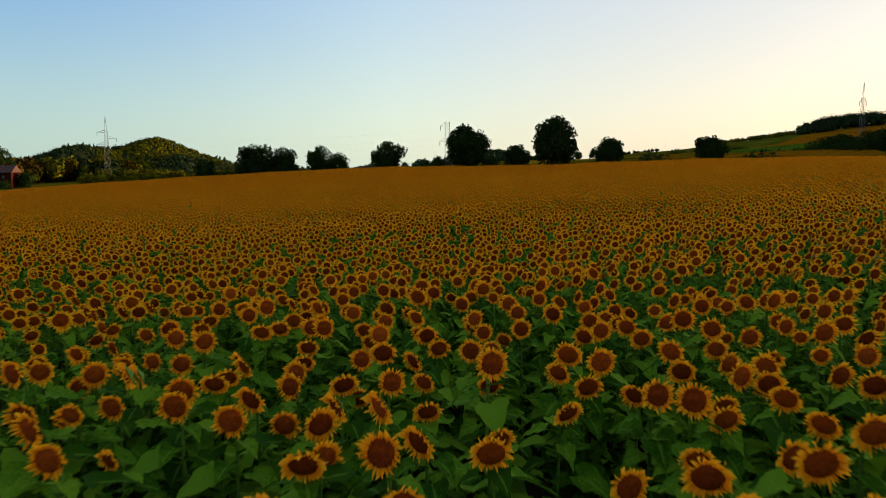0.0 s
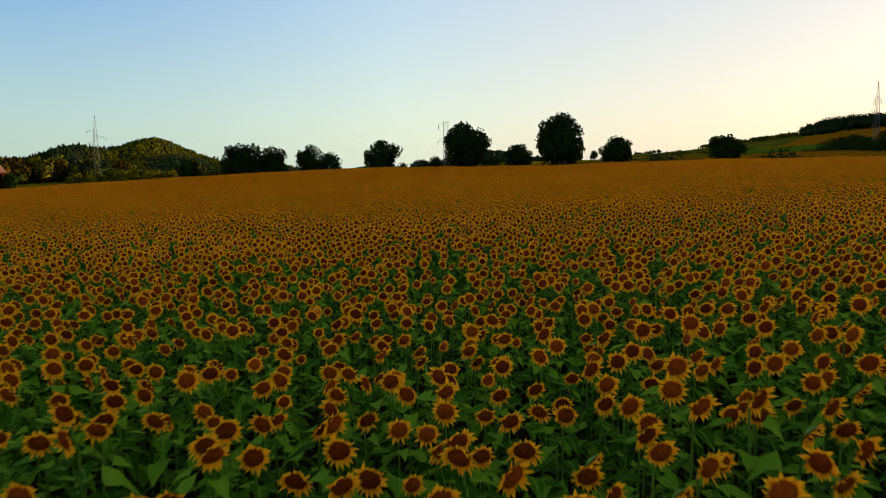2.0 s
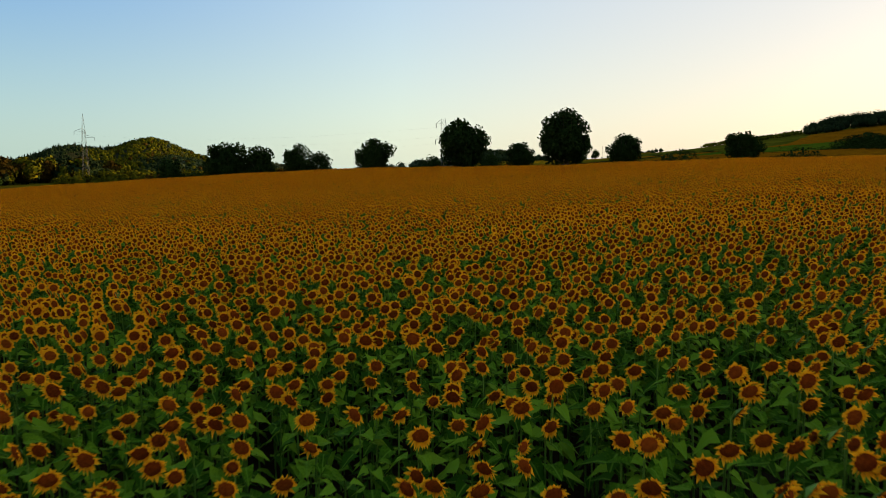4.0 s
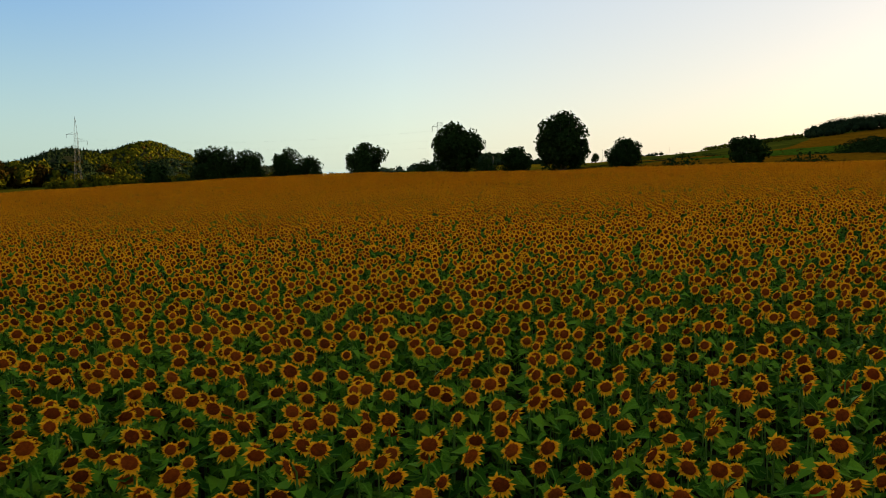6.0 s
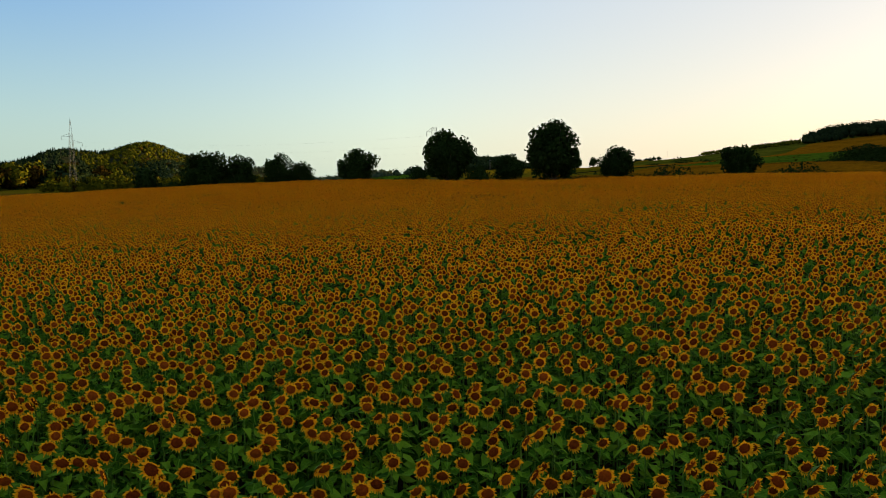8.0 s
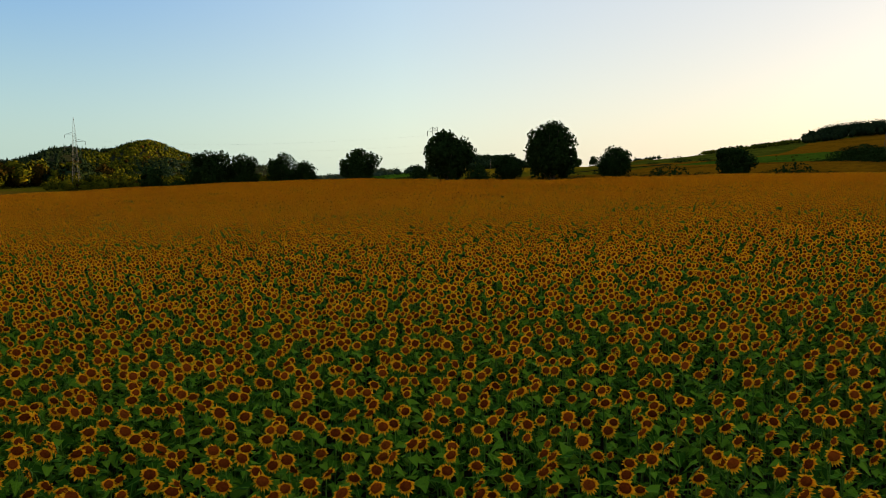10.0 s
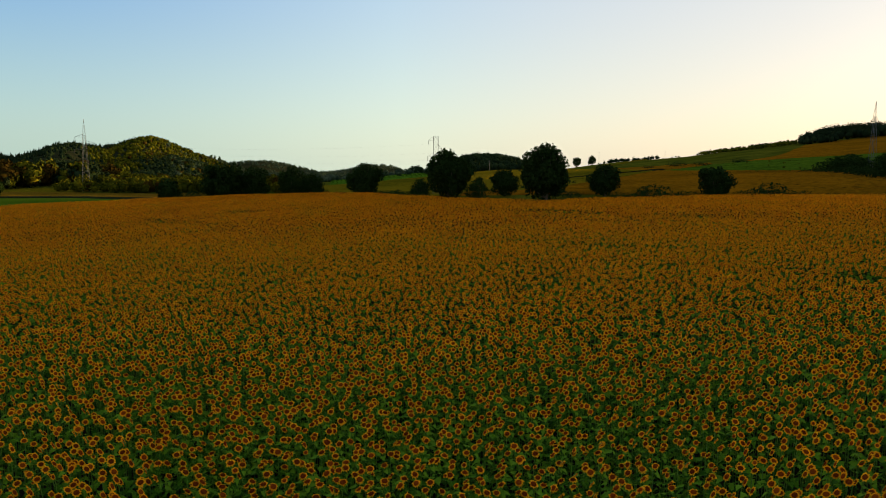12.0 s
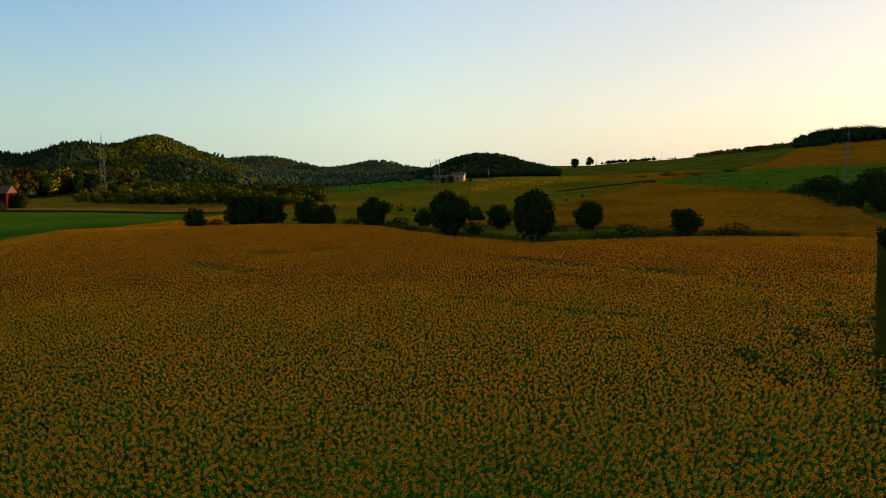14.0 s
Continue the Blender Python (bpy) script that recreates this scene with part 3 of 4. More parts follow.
def spread(corners, n, seed):
    """Random places inside a four-cornered plot."""
    r = np.random.RandomState(seed)
    u, v = r.rand(n), r.rand(n)
    a, b, c, d = [np.array(p, float) for p in corners]
    p = (a * (1 - u[:, None]) + b * u[:, None]) * (1 - v[:, None]) + (d * (1 - u[:, None]) + c * u[:, None]) * v[:, None]
    return p[:, 0], p[:, 1], u, v, r


# rough grass along the track at the field's edge
rg = np.random.RandomState(55)
ty = rg.uniform(40, 140, 2600)
tx = np.where(ty > 58, 46.2 + 0.62 * (ty - 65), 43.2 + 0.1 * (58 - ty)) + np.abs(rg.normal(0.3, 2.2, ty.size)) + 0.4
gv, gt, base = [], [], 0
for bx, by, bz in zip(tx, ty, ground(tx, ty)):
    for k in range(5):
        a, h, w = rg.uniform(0, 6.28), rg.uniform(0.3, 0.95), rg.uniform(0.03, 0.07)
        ex, ey = rg.normal(0, 0.2, 2)
        gv += [(bx + ex - w * math.cos(a), by + ey - w * math.sin(a), bz - 0.02), (bx + ex + w * math.cos(a), by + ey + w * math.sin(a), bz - 0.02), (bx + ex + 0.3 * h * math.sin(a), by + ey - 0.3 * h * math.cos(a), bz + h)]
        gt.append((base, base + 1, base + 2))
        base += 3
hx = rg.uniform(-62, 84, 3600)
hy = np.interp(hx, [-62, -56, -36, -13, 5, 22, 40, 57, 95], [190, 182, 174, 164, 143, 131, 135, 138, 140]) + rg.uniform(0.5, 26, hx.size) ** 0.9
for bx, by, bz in zip(hx, hy, ground(hx, hy)):
    for k in range(4):
        a, h, w = rg.uniform(0, 6.28), rg.uniform(0.4, 1.2), rg.uniform(0.05, 0.12)
        ex, ey = rg.normal(0, 0.3, 2)
        gv += [(bx + ex - w * math.cos(a), by + ey - w * math.sin(a), bz - 0.02), (bx + ex + w * math.cos(a), by + ey + w * math.sin(a), bz - 0.02), (bx + ex + 0.3 * h * math.sin(a), by + ey - 0.3 * h * math.cos(a), bz + h)]
        gt.append((base, base + 1, base + 2))
        base += 3
tagged(new("verge_grass", mesh_np("verge_grass", gv, gt, [GRASS])), "tall rough grass along the field track and under the trees", "grass", kind="stuff")


# ---- trees ----
def leaf_cards(rng, centres, radii, per, size):
    """Small leaf clumps scattered over lobes, each a bent pair of triangles."""
    n = len(centres) * per
    c, r = np.repeat(centres, per, 0), np.repeat(radii, per)
    d = rng.normal(size=(n, 3))
    d /= np.linalg.norm(d, axis=1)[:, None]
    p = c + d * (r * rng.uniform(0.55, 1.05, n))[:, None] * np.array([1, 1, 0.85])
    a = rng.normal(size=(n, 3)) * 0.4 + d
    a /= np.linalg.norm(a, axis=1)[:, None]
    b = np.cross(a, rng.normal(size=(n, 3)))
    b /= np.linalg.norm(b, axis=1)[:, None]
    e = np.cross(a, b)
    s = (size * rng.uniform(0.6, 1.4, n))[:, None]
    v = np.stack([p - b * s, p + e * s * 0.7 + a * s * 0.2, p + b * s, p - e * s * 0.7 + a * s * 0.2], 1).reshape(-1, 3)
    i = np.arange(n)[:, None] * 4
    t = np.concatenate([i + [0, 1, 2], i + [0, 2, 3]], 1).reshape(-1, 3)
    return v, t


def limb(p0, p1, r0, r1, bend):
    p0, p1 = np.array(p0), np.array(p1)
    q = [p0 * (1 - u) + p1 * u + bend * math.sin(u * math.pi) for u in (0, 0.35, 0.7, 1)]
    return tube(q, [r0 + (r1 - r0) * u for u in (0, 0.35, 0.7, 1)], 6)


def crown_cards(seed, rx, ry, rz, cz, n, size, lean=0.0, top_heavy=0.0, gap=0.34, fullness=2.0):
    """Leaf clumps through an uneven rounded crown, thinned where the boughs leave gaps."""
    rng = np.random.RandomState(seed)
    o = Vector(rng.uniform(-50, 50, 3))
    d = rng.normal(size=(n, 3))
    d /= np.linalg.norm(d, axis=1)[:, None]
    far = (np.abs(d) ** fullness).sum(1) ** (-1 / fullness)
    reach = np.array([1 + 0.60 * noise.noise(Vector(q) * 1.3 + o) + 0.44 * noise.noise(Vector(q) * 2.9 + o) + 0.14 * noise.noise(Vector(q) * 7 + o) for q in d])
    reach = np.minimum(reach, 1.18)
    q = np.where(rng.rand(n) < 0.72, rng.uniform(0.80, 1.03, n), rng.uniform(0.30, 0.80, n))
    p = d * (far * reach * q)[:, None]
    p[:, :2] *= (1 + (top_heavy + 0.08) * p[:, 2])[:, None]
    p[:, 0] += lean * p[:, 2]
    p = p * np.array([rx, ry, rz]) * 0.96
    open_air = np.array([noise.noise(Vector(v) * 0.85 + o) + 0.5 * noise.noise(Vector(v) * 2.3 + o) for v in p])
    keep = open_air < gap + 0.25 * (rng.rand(n) - 0.2) + np.where(q < 0.6, -0.1, 0.1) + 0.3 * np.clip(-p[:, 2] / rz, 0, 1)
    p, d = p[keep] + np.array([0, 0, cz]), d[keep]
    p[:, 2] = np.maximum(p[:, 2], 0.1)
    n = len(p)
    a = rng.normal(size=(n, 3)) * 0.55 + d
    a /= np.linalg.norm(a, axis=1)[:, None]
    b = np.cross(a, rng.normal(size=(n, 3)))
    b /= np.linalg.norm(b, axis=1)[:, None]
    e = np.cross(a, b)
    g = (size * rng.uniform(0.55, 1.35, n))[:, None]
    v = np.stack([p - b * g, p + e * g * 0.7 + a * g * 0.25, p + b * g, p - e * g * 0.7 + a * g * 0.25], 1).reshape(-1, 3)
    k = np.arange(n)[:, None] * 4
    return v, np.concatenate([k + [0, 1, 2], k + [0, 2, 3]], 1).reshape(-1, 3)


def tree(name, x, y, width, height, label, seed, trunk_share=0.05, clumps=5200, lean=0.0, top_heavy=0.0, group="trees along the field"):
    """A broad field tree: tapered trunk, limbs, and a crown of leaf clumps with gaps."""
    rng = np.random.RandomState(seed)
    z = float(ground(x, y))
    root = tagged(new(name), label, name.replace("_", " "), group)
    root.matrix_world = pose(x, y, z - 0.05)
    w, foot = 0.55 * width, height * trunk_share
    cz, ch = (height + foot) / 2, (height - foot) / 2
    leaf = 0.056 * w + 0.04
    v, t = crown_cards(seed, 0.80 * w, 0.80 * w, 0.86 * ch, cz - 0.12 * ch, int(0.62 * clumps), leaf, lean, top_heavy, 0.12)
    for k in range(9):                  # boughs that break the outline
        a, up = 2.5 * k + seed, rng.uniform(-0.55, 0.60)
        out = w * rng.uniform(0.50, 0.68) * math.sqrt(1 - up * up)
        if k == 0:
            up, out = 0.58, 0.1 * w
        size = rng.uniform(0.32, 0.46)
        bv, bt = crown_cards(seed * 10 + k, size * w, size * w, 0.9 * size * min(ch, 1.3 * w), cz, int(0.085 * clumps), leaf * 0.9, 0, 0, 0.2)
        t = np.concatenate([t, bt + len(v)])
        v = np.concatenate([v, bv + np.array([out * math.cos(a) + lean * up * w, out * math.sin(a), up * ch])])
    v[:, 2] = np.clip(v[:, 2], 0.05, 1.02 * height)
    part_mesh("crown", mesh_np("crown", v, t, [CROWN]), root, "dark green leafy crown")
    vs, ts, base = [], [], 0
    r0 = 0.038 * height
    pieces = [limb((0, 0, -0.3), (0.1 * w * rng.uniform(-1, 1), 0, foot + 0.45 * ch), r0, r0 * 0.65, np.array([0.04 * w, 0, 0]))]
    for k in range(10):
        a, up = 2.4 * k + seed, rng.uniform(-0.3, 0.75)
        f = 0.75 * math.sqrt(1 - up * up)
        pieces.append(limb((0, 0, foot + 0.3 * ch * rng.uniform(0.3, 1.2)), (f * w * math.cos(a), f * w * math.sin(a), cz + up * ch * 0.85), r0 * 0.42, r0 * 0.08, rng.normal(size=3) * 0.06 * w))
    for a, b in pieces:
        vs.append(a)
        ts.append(b + base)
        base += len(a)
    part_mesh("trunk", mesh_np("trunk", np.concatenate(vs), np.concatenate(ts), [BARK]), root, "grey-brown trunk with limbs")
    return root


def at_height(x, y, top):
    return top - float(ground(x, y))


DARK = "dark green broad-leaved field tree at the sunflower field's edge"
tree("tree", 5.5, 153, 9.4, at_height(5.5, 153, 14.6), DARK, 3, 0.03, 7280)
tree("tree", 22.7, 142, 8.9, at_height(22.7, 142, 15.4), "tallest dark green tree with a ragged crown, before the row", 5, 0.03, 8400, 0.03)
tree("tree", 38.5, 163, 7.0, at_height(38.5, 163, 11.7), DARK, 8, 0.03, 5600, -0.1)
tree("tree", 56.5, 148.6, 7.0, at_height(56.5, 151.6, 11.2), "dark green tree standing alone in the hedge", 12, 0.03, 5040, 0, 0.12)
tree("tree", -13.2, 171, 7.8, at_height(-13.2, 171, 12.0), DARK, 15, 0.03, 5600, 0.1, 0.1)
tree("tree", -31.0, 178.6, 7.0, at_height(-31, 178.6, 11.2), "dark green tree with a forked trunk", 18, 0.03, 4760, 0, 0.1)
tree("tree", -26.3, 180, 5.6, at_height(-26.3, 180, 9.4), DARK, 21, 0.03, 3640)
tree("tree", -48.6, 182, 9.2, at_height(-48.6, 182, 11.4), DARK, 24, 0.03, 6160)
tree("tree", -41.5, 184, 7.6, at_height(-41.5, 184, 11.0), DARK, 27, 0.03, 5040)
tree("tree", 17.6, 167, 6.6, at_height(17.6, 167, 10.4), "small dark tree behind the tallest one", 31, 0.03, 4480)
tree("tree", 13.2, 190, 5.0, at_height(13.2, 190, 8.6), "small rounded tree behind the row", 33, 0.03, 3360)
tree("tree", -1.2, 186, 4.8, at_height(-1.2, 186, 8.4), "small rounded tree behind the row", 36, 0.03, 3360)
tree("tree", -207, 331, 12, 20, "tall dark tree beside the red farm building", 48, 0.05, 5600, group="trees by the farm")
tree("tree", 183, 950, 11, 13.5, "small tree on the ridge against the sky", 39, 0.02, 4200, group="trees on the ridge")
tree("tree", 203, 950, 11, 13.5, "small tree on the ridge against the sky", 42, 0.02, 4200, group="trees on the ridge")
tree("tree", 88.5, 127, 6.5, 6.2, "dark tree beside the grass track", 45, 0.04, 5040)


def bush(x, y, width, height, label, seed):
    """Low shrub: leaf clumps close to the ground over short stems."""
    rng = np.random.RandomState(seed)
    root = tagged(new("bush"), label, "bush", "bushes in the hedge")
    root.matrix_world = pose(x, y, float(ground(x, y)) - 0.05)
    deep = min(width, 5) / 2
    v, t = crown_cards(seed, width / 2, deep, height * 0.52, height * 0.46, 700 if height < 5 else 2200, min(0.06 * height, 0.30) + 0.03, 0, 0, 0.3, 2.2)
    c = np.stack([rng.uniform(-0.35, 0.35, 6) * width, rng.uniform(-0.5, 0.5, 6) * deep, rng.uniform(0.3, 0.8, 6) * height], 1)
    part_mesh("foliage", mesh_np("foliage", v, t, [CROWN]), root)
    for k in range(4):
        a, b = limb((rng.uniform(-0.2, 0.2) * width, 0, -0.1), c[k], 0.05, 0.015, np.zeros(3))
        part_mesh("stem", mesh_np("stem", a, b, [BARK]), root)
    return root


LOW = "low dark green bush in the hedge"
for k, (bx, by, bw, bh) in enumerate(((-60.5, 180, 5.0, 6.4), (-55, 181, 5.5, 3.6), (-22, 196, 5, 3.6), (-8.5, 196, 6, 3.4), (-35, 185, 6, 1.6), (-9, 172, 5, 1.8), (-3, 160, 6, 2.0), (38, 144, 6, 2.0), (54, 144, 6, 1.8), (71, 147, 6, 2.2), (77, 146, 6, 1.8), (44, 147, 7, 3.2), (50, 147, 7, 1.9), (66, 147, 7, 3.4), (62, 147, 5, 2.0), (11.2, 156, 5.5, 3.0), (31, 160, 5, 1.5))):
    bush(bx, by, bw, bh, LOW, 60 + k)
# the bush at (-178, 299) is added to shade the red building's gable
for k, (bx, by, bw, bh) in enumerate(((158, 236, 14, 9), (166, 222, 14, 10), (134, 263, 8, 2.4), (133, 250, 8, 2.8), (131, 238, 8, 3.2), (129, 226, 8, 3.8), (126, 214, 9, 4.2), (122, 202, 9, 4.5), (130, 197, 10, 6), (137, 206, 11, 6.5), (143, 224, 11, 6.5), (139, 190, 11, 7), (151, 240, 12, 7), (148, 200, 12, 8), (9.5, 466, 5, 4.6), (4.0, 469, 4, 3.6), (22.5, 468, 3, 2.2), (-178, 299, 7, 7), (152, 262, 9, 5), (165, 255, 10, 6), (-177, 284, 5, 4), (99, 140, 5, 3), (150, 452, 14, 4), (168, 460, 12, 3), (132, 450, 9, 2.5), (196, 468, 12, 3.5), (137, 258, 8, 4.6), (142, 250, 9, 5.5), (147, 268, 10, 5.6), (156, 276, 11, 6), (172, 272, 13, 7.5), (184, 288, 14, 8), (127, 208, 8, 6.5))):
    bush(bx, by, bw, bh, "dense dark scrub bush on the grassy slope", 90 + k)


# ---- woods ----
def crown_form(rng, kind):
    if kind == "conifer":
        c = np.array([(0, 0, h) for h in np.linspace(0.2, 0.9, 7)])
        return c, np.interp(np.linspace(0.2, 0.9, 7), [0.2, 1.0], [0.20, 0.03])
    c = rng.normal(size=(7, 3))
    c /= np.linalg.norm(c, axis=1)[:, None]
    c = c * np.array([0.22, 0.22, 0.25]) + np.array([0, 0, 0.46])
    return c, rng.uniform(0.15, 0.23, 7)


def crown_body(rng, fine):
    """The dense inside of a far crown: a knobbly closed mass."""
    bm = bmesh.new()
    bmesh.ops.create_icosphere(bm, subdivisions=2 if fine else 1, radius=1.0)
    o = Vector(rng.uniform(-50, 50, 3))
    v = np.array([tuple(p.co * ((0.20 if fine else 0.24) * (1 + 0.6 * noise.noise(p.co * 1.9 + o) + 0.45 * noise.noise(p.co * 4.5 + o)))) for p in bm.verts])
    t = np.array([[q.index for q in f.verts] for f in bm.faces])
    bm.free()
    return v * np.array([1, 1, 1.05]) + np.array([0, 0, 0.42]), t


def wood(name, xs, ys, heights, mat, label, seed, per=9, kind="broad", leaf=0.10):
    """A wood that nobody could count: crowns joined into one mesh on the slope."""
    rng = np.random.RandomState(seed)
    vs, ts, base = [], [], 0
    forms = []
    for q in range(6):
        c, r = crown_form(rng, kind)
        v, t = leaf_cards(rng, c, r, per, leaf * (1 if kind == "conifer" else 0.6))
        if kind == "conifer":
            k = np.arange(7)
            ring = np.stack([np.cos(k * 0.8976), np.sin(k * 0.8976)], 1) * rng.uniform(0.11, 0.19, 7)[:, None]
            bv = np.concatenate([np.column_stack([ring, np.full(7, 0.12)]), [(0, 0, 1.05)]])
            bt = np.array([(q, (q + 1) % 7, 7) for q in range(7)])
            v, t = np.concatenate([v, bv]), np.concatenate([t, bt + len(v)])
        else:
            bv, bt = crown_body(rng, per > 7)
            v, t = np.concatenate([v, bv]), np.concatenate([t, bt + len(v)])
        forms.append((v, t))
    zs = ground(xs, ys)
    pick = rng.randint(0, 6, xs.size)
    for q, (fv, ft) in enumerate(forms):
        w = np.nonzero(pick == q)[0]
        if not w.size:
            continue
        a = rng.uniform(0, 6.28, w.size)
        h = heights[w][:, None]
        x = (fv[:, 0] * np.cos(a)[:, None] - fv[:, 1] * np.sin(a)[:, None]) * h + xs[w][:, None]
        y = (fv[:, 0] * np.sin(a)[:, None] + fv[:, 1] * np.cos(a)[:, None]) * h + ys[w][:, None]
        z = (fv[:, 2] - 0.10) * h + zs[w][:, None]
        vs.append(np.stack([x, y, z], -1).reshape(-1, 3))
        ts.append((ft[None] + (base + np.arange(w.size) * len(fv))[:, None, None]).reshape(-1, 3))
        base += w.size * len(fv)
    me = mesh_np(name, np.concatenate(vs), np.concatenate(ts), [mat])
    return tagged(new(name, me), label, "wood", kind="stuff")


def scatter(n, x0, x1, y0, y1, seed):
    r = np.random.RandomState(seed)
    return r.uniform(x0, x1, n), r.uniform(y0, y1, n), r


x, y, r = scatter(19000, -900, -120, 430, 1180, 1)
ok = (x < -0.27 * y - 10) & (x > -0.78 * y) & (y < 1120)
x, y = x[ok], y[ok]
# the shoulder's shade is put into dark leaves, firs and broad crowns alike
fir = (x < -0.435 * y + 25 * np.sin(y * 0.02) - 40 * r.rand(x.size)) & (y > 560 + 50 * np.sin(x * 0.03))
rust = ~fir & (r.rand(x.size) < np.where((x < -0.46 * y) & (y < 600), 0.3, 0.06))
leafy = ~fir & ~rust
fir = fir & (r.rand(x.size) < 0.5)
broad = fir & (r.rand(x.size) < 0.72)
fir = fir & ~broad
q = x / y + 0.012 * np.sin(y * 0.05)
# band of the slope given dark leaves to paint its shadow
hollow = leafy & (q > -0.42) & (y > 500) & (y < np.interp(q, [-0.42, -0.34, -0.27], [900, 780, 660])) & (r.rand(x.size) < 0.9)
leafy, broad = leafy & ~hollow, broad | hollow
wood("dark_hill_wood", x[broad], y[broad], r.uniform(6, 10, broad.sum()), WOOD_DARK, "mixed wood on the hill's shoulder and in its hollow, shade put into its dark leaves", 20, 5)
wood("fir_wood", x[fir], y[fir], r.uniform(6, 10.5, fir.sum()), WOOD_DARK, "conifers over the hill's shoulder, their leaves darkened as if in shade", 22, 4, "conifer", 0.04)
wood("hill_wood", x[leafy], y[leafy], r.uniform(6.5, 10, leafy.sum()), WOOD_GREEN, "mixed wood covering the hill, its yellow-green leaves brightened as if sunlit", 2, 4)
wood("rusty_hill_trees", x[rust], y[rust], r.uniform(6, 11, rust.sum()), WOOD_RUST, "trees turning rusty orange in the hill wood", 3, 5)
x, y, r = scatter(900, -330, -40, 338, 445, 4)
ok = (x < -0.17 * y + 4) & ((x < -205) | (x > -176) | (y > 392))
x, y = x[ok], y[ok]
left = x < -190
rust = (r.rand(x.size) < np.where(left, 0.5, 0.10))
# left end gets dark leaves in place of the shade lying there
dark = ~rust & left & (r.rand(x.size) < 0.6)
green = ~rust & ~dark
tall = r.uniform(6, 11, x.size) * (1 + 0.75 * left)
wood("dark_foot_trees", x[dark], y[dark], tall[dark], WOOD_DARK, "trees edging the wood above the dry strip, shade put into their dark leaves", 35, 50, leaf=0.09)
wood("foot_wood", x[green], y[green], tall[green], WOOD_GREEN, "leafy wood along the foot of the hill", 5, 26, leaf=0.10)
wood("rusty_foot_wood", x[rust], y[rust], tall[rust], WOOD_RUST, "rust-coloured trees along the foot of the hill", 6, 50, leaf=0.09)
x, y, r = scatter(110, -720, -430, 960, 1120, 7)
wood("ridge_conifers", x, y, r.uniform(5, 11, x.size), WOOD_DARK, "dark conifers on the hill's crest", 8, 8, "conifer", 0.035)
x, y, r = scatter(1700, -60, 150, 520, 1180, 9)
ok = ((x > -20 - 0.02 * (y - 520)) | (y > 1050)) & (x < 0.178 * y - 4) & (x < 140)
wood("round_hill_wood", x[ok], y[ok], r.uniform(9, 13, ok.sum()), WOOD_DARK, "dark wood on the round hill behind the farmhouse", 10, 5)
x, y, r = scatter(1200, -950, 300, 1800, 2120, 11)
wood("far_hill_wood", x, y, r.uniform(8, 12, x.size), HAZE_WOOD, "far wooded hills closing the valley", 12, 4, leaf=0.16)
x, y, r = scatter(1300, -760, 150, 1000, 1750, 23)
wood("far_valley_wood", x, y, r.uniform(7, 12, x.size), HAZE_WOOD, "green woods filling the far end of the valley, haze in their leaf colour", 24, 4, leaf=0.16)
x, y, r = scatter(1500, -370, 60, 480, 1000, 13)
ok = (x > -0.37 * y) & (x < 0.02 * y - 10)
wood("valley_wood", x[ok], y[ok], r.uniform(6, 10, ok.sum()), HAZE_WOOD, "green trees across the valley floor", 14, 5)
x, y, r = scatter(640, 430, 760, 835, 950, 15)
ok = x > 0.515 * y - 10
wood("right_hill_wood", x[ok], y[ok], r.uniform(15, 22, ok.sum()) * (0.66 + 0.53 * smooth(440, 525, x[ok]) - 0.22 * smooth(535, 600, x[ok])), WOOD_DARK, "dark wood crowning the rise above the orange crop", 16, 8, leaf=0.055)
x, y, r = scatter(340, 190, 480, 930, 990, 17)
clump = ((x > 225) & (x < 292)) | ((x > 385) & (x < 445))
ok = clump & (r.rand(x.size) < 0.8) | (r.rand(x.size) < 0.15)
x, y = x[ok], y[ok]
wood("ridge_scrub", x, y, np.where(clump[ok], r.uniform(3.5, 8.5, x.size), r.uniform(2, 5, x.size)), WOOD_DARK, "scrub along the skyline of the ridge", 18, 10)

x, y, r = scatter(420, 330, 500, 880, 960, 27)
ok = (x > 0.385 * y - 20) & (x < 0.50 * y)
wood("crest_thicket", x[ok], y[ok], r.uniform(3, 7.5, ok.sum()), WOOD_GREEN, "thicket along the crest below the hill wood", 28, 6)
x, y, r = scatter(130, 90, 300, 270, 452, 31)
ok = (x > 0.20 * y + 18) & (y > 262 + 0.95 * (x - 150)) & (y < 455 - 0.13 * (x - 120))
wood("plot_scrub", x[ok], y[ok], r.uniform(0.8, 2.6, ok.sum()), WOOD_GREEN, "low scrub dotted over the rough green plot", 32, 8, leaf=0.14)
x, y, r = scatter(34, -70, 70, 198, 330, 33)
ok = np.abs(x) < 0.22 * y
wood("slope_scrub", x[ok], y[ok], r.uniform(1.2, 3.4, ok.sum()), CROWN, "scattered dark shrubs on the slope behind the trees", 34, 12, leaf=0.12)

x, y, u, v, r = spread(((-64, 441), (-5, 457), (-11, 526), (-75, 520)), 2600, 41)
ok = np.abs((u * 22) % 1 - 0.5) < 0.2
wood("vine_rows", x[ok], y[ok], r.uniform(1.5, 2.1, ok.sum()), VINES, "rows of bright green vines beside the farmhouse", 42, 3, leaf=0.2)


# ---- pylons and wires ----
def strut(bm, a, b, r):
    a, b = Vector(a), Vector(b)
    m = Matrix.Translation((a + b) / 2) @ (b - a).to_track_quat("Z", "Y").to_matrix().to_4x4()
    bmesh.ops.create_cone(bm, cap_ends=True, segments=4, radius1=r, radius2=r, depth=(b - a).length, matrix=m)


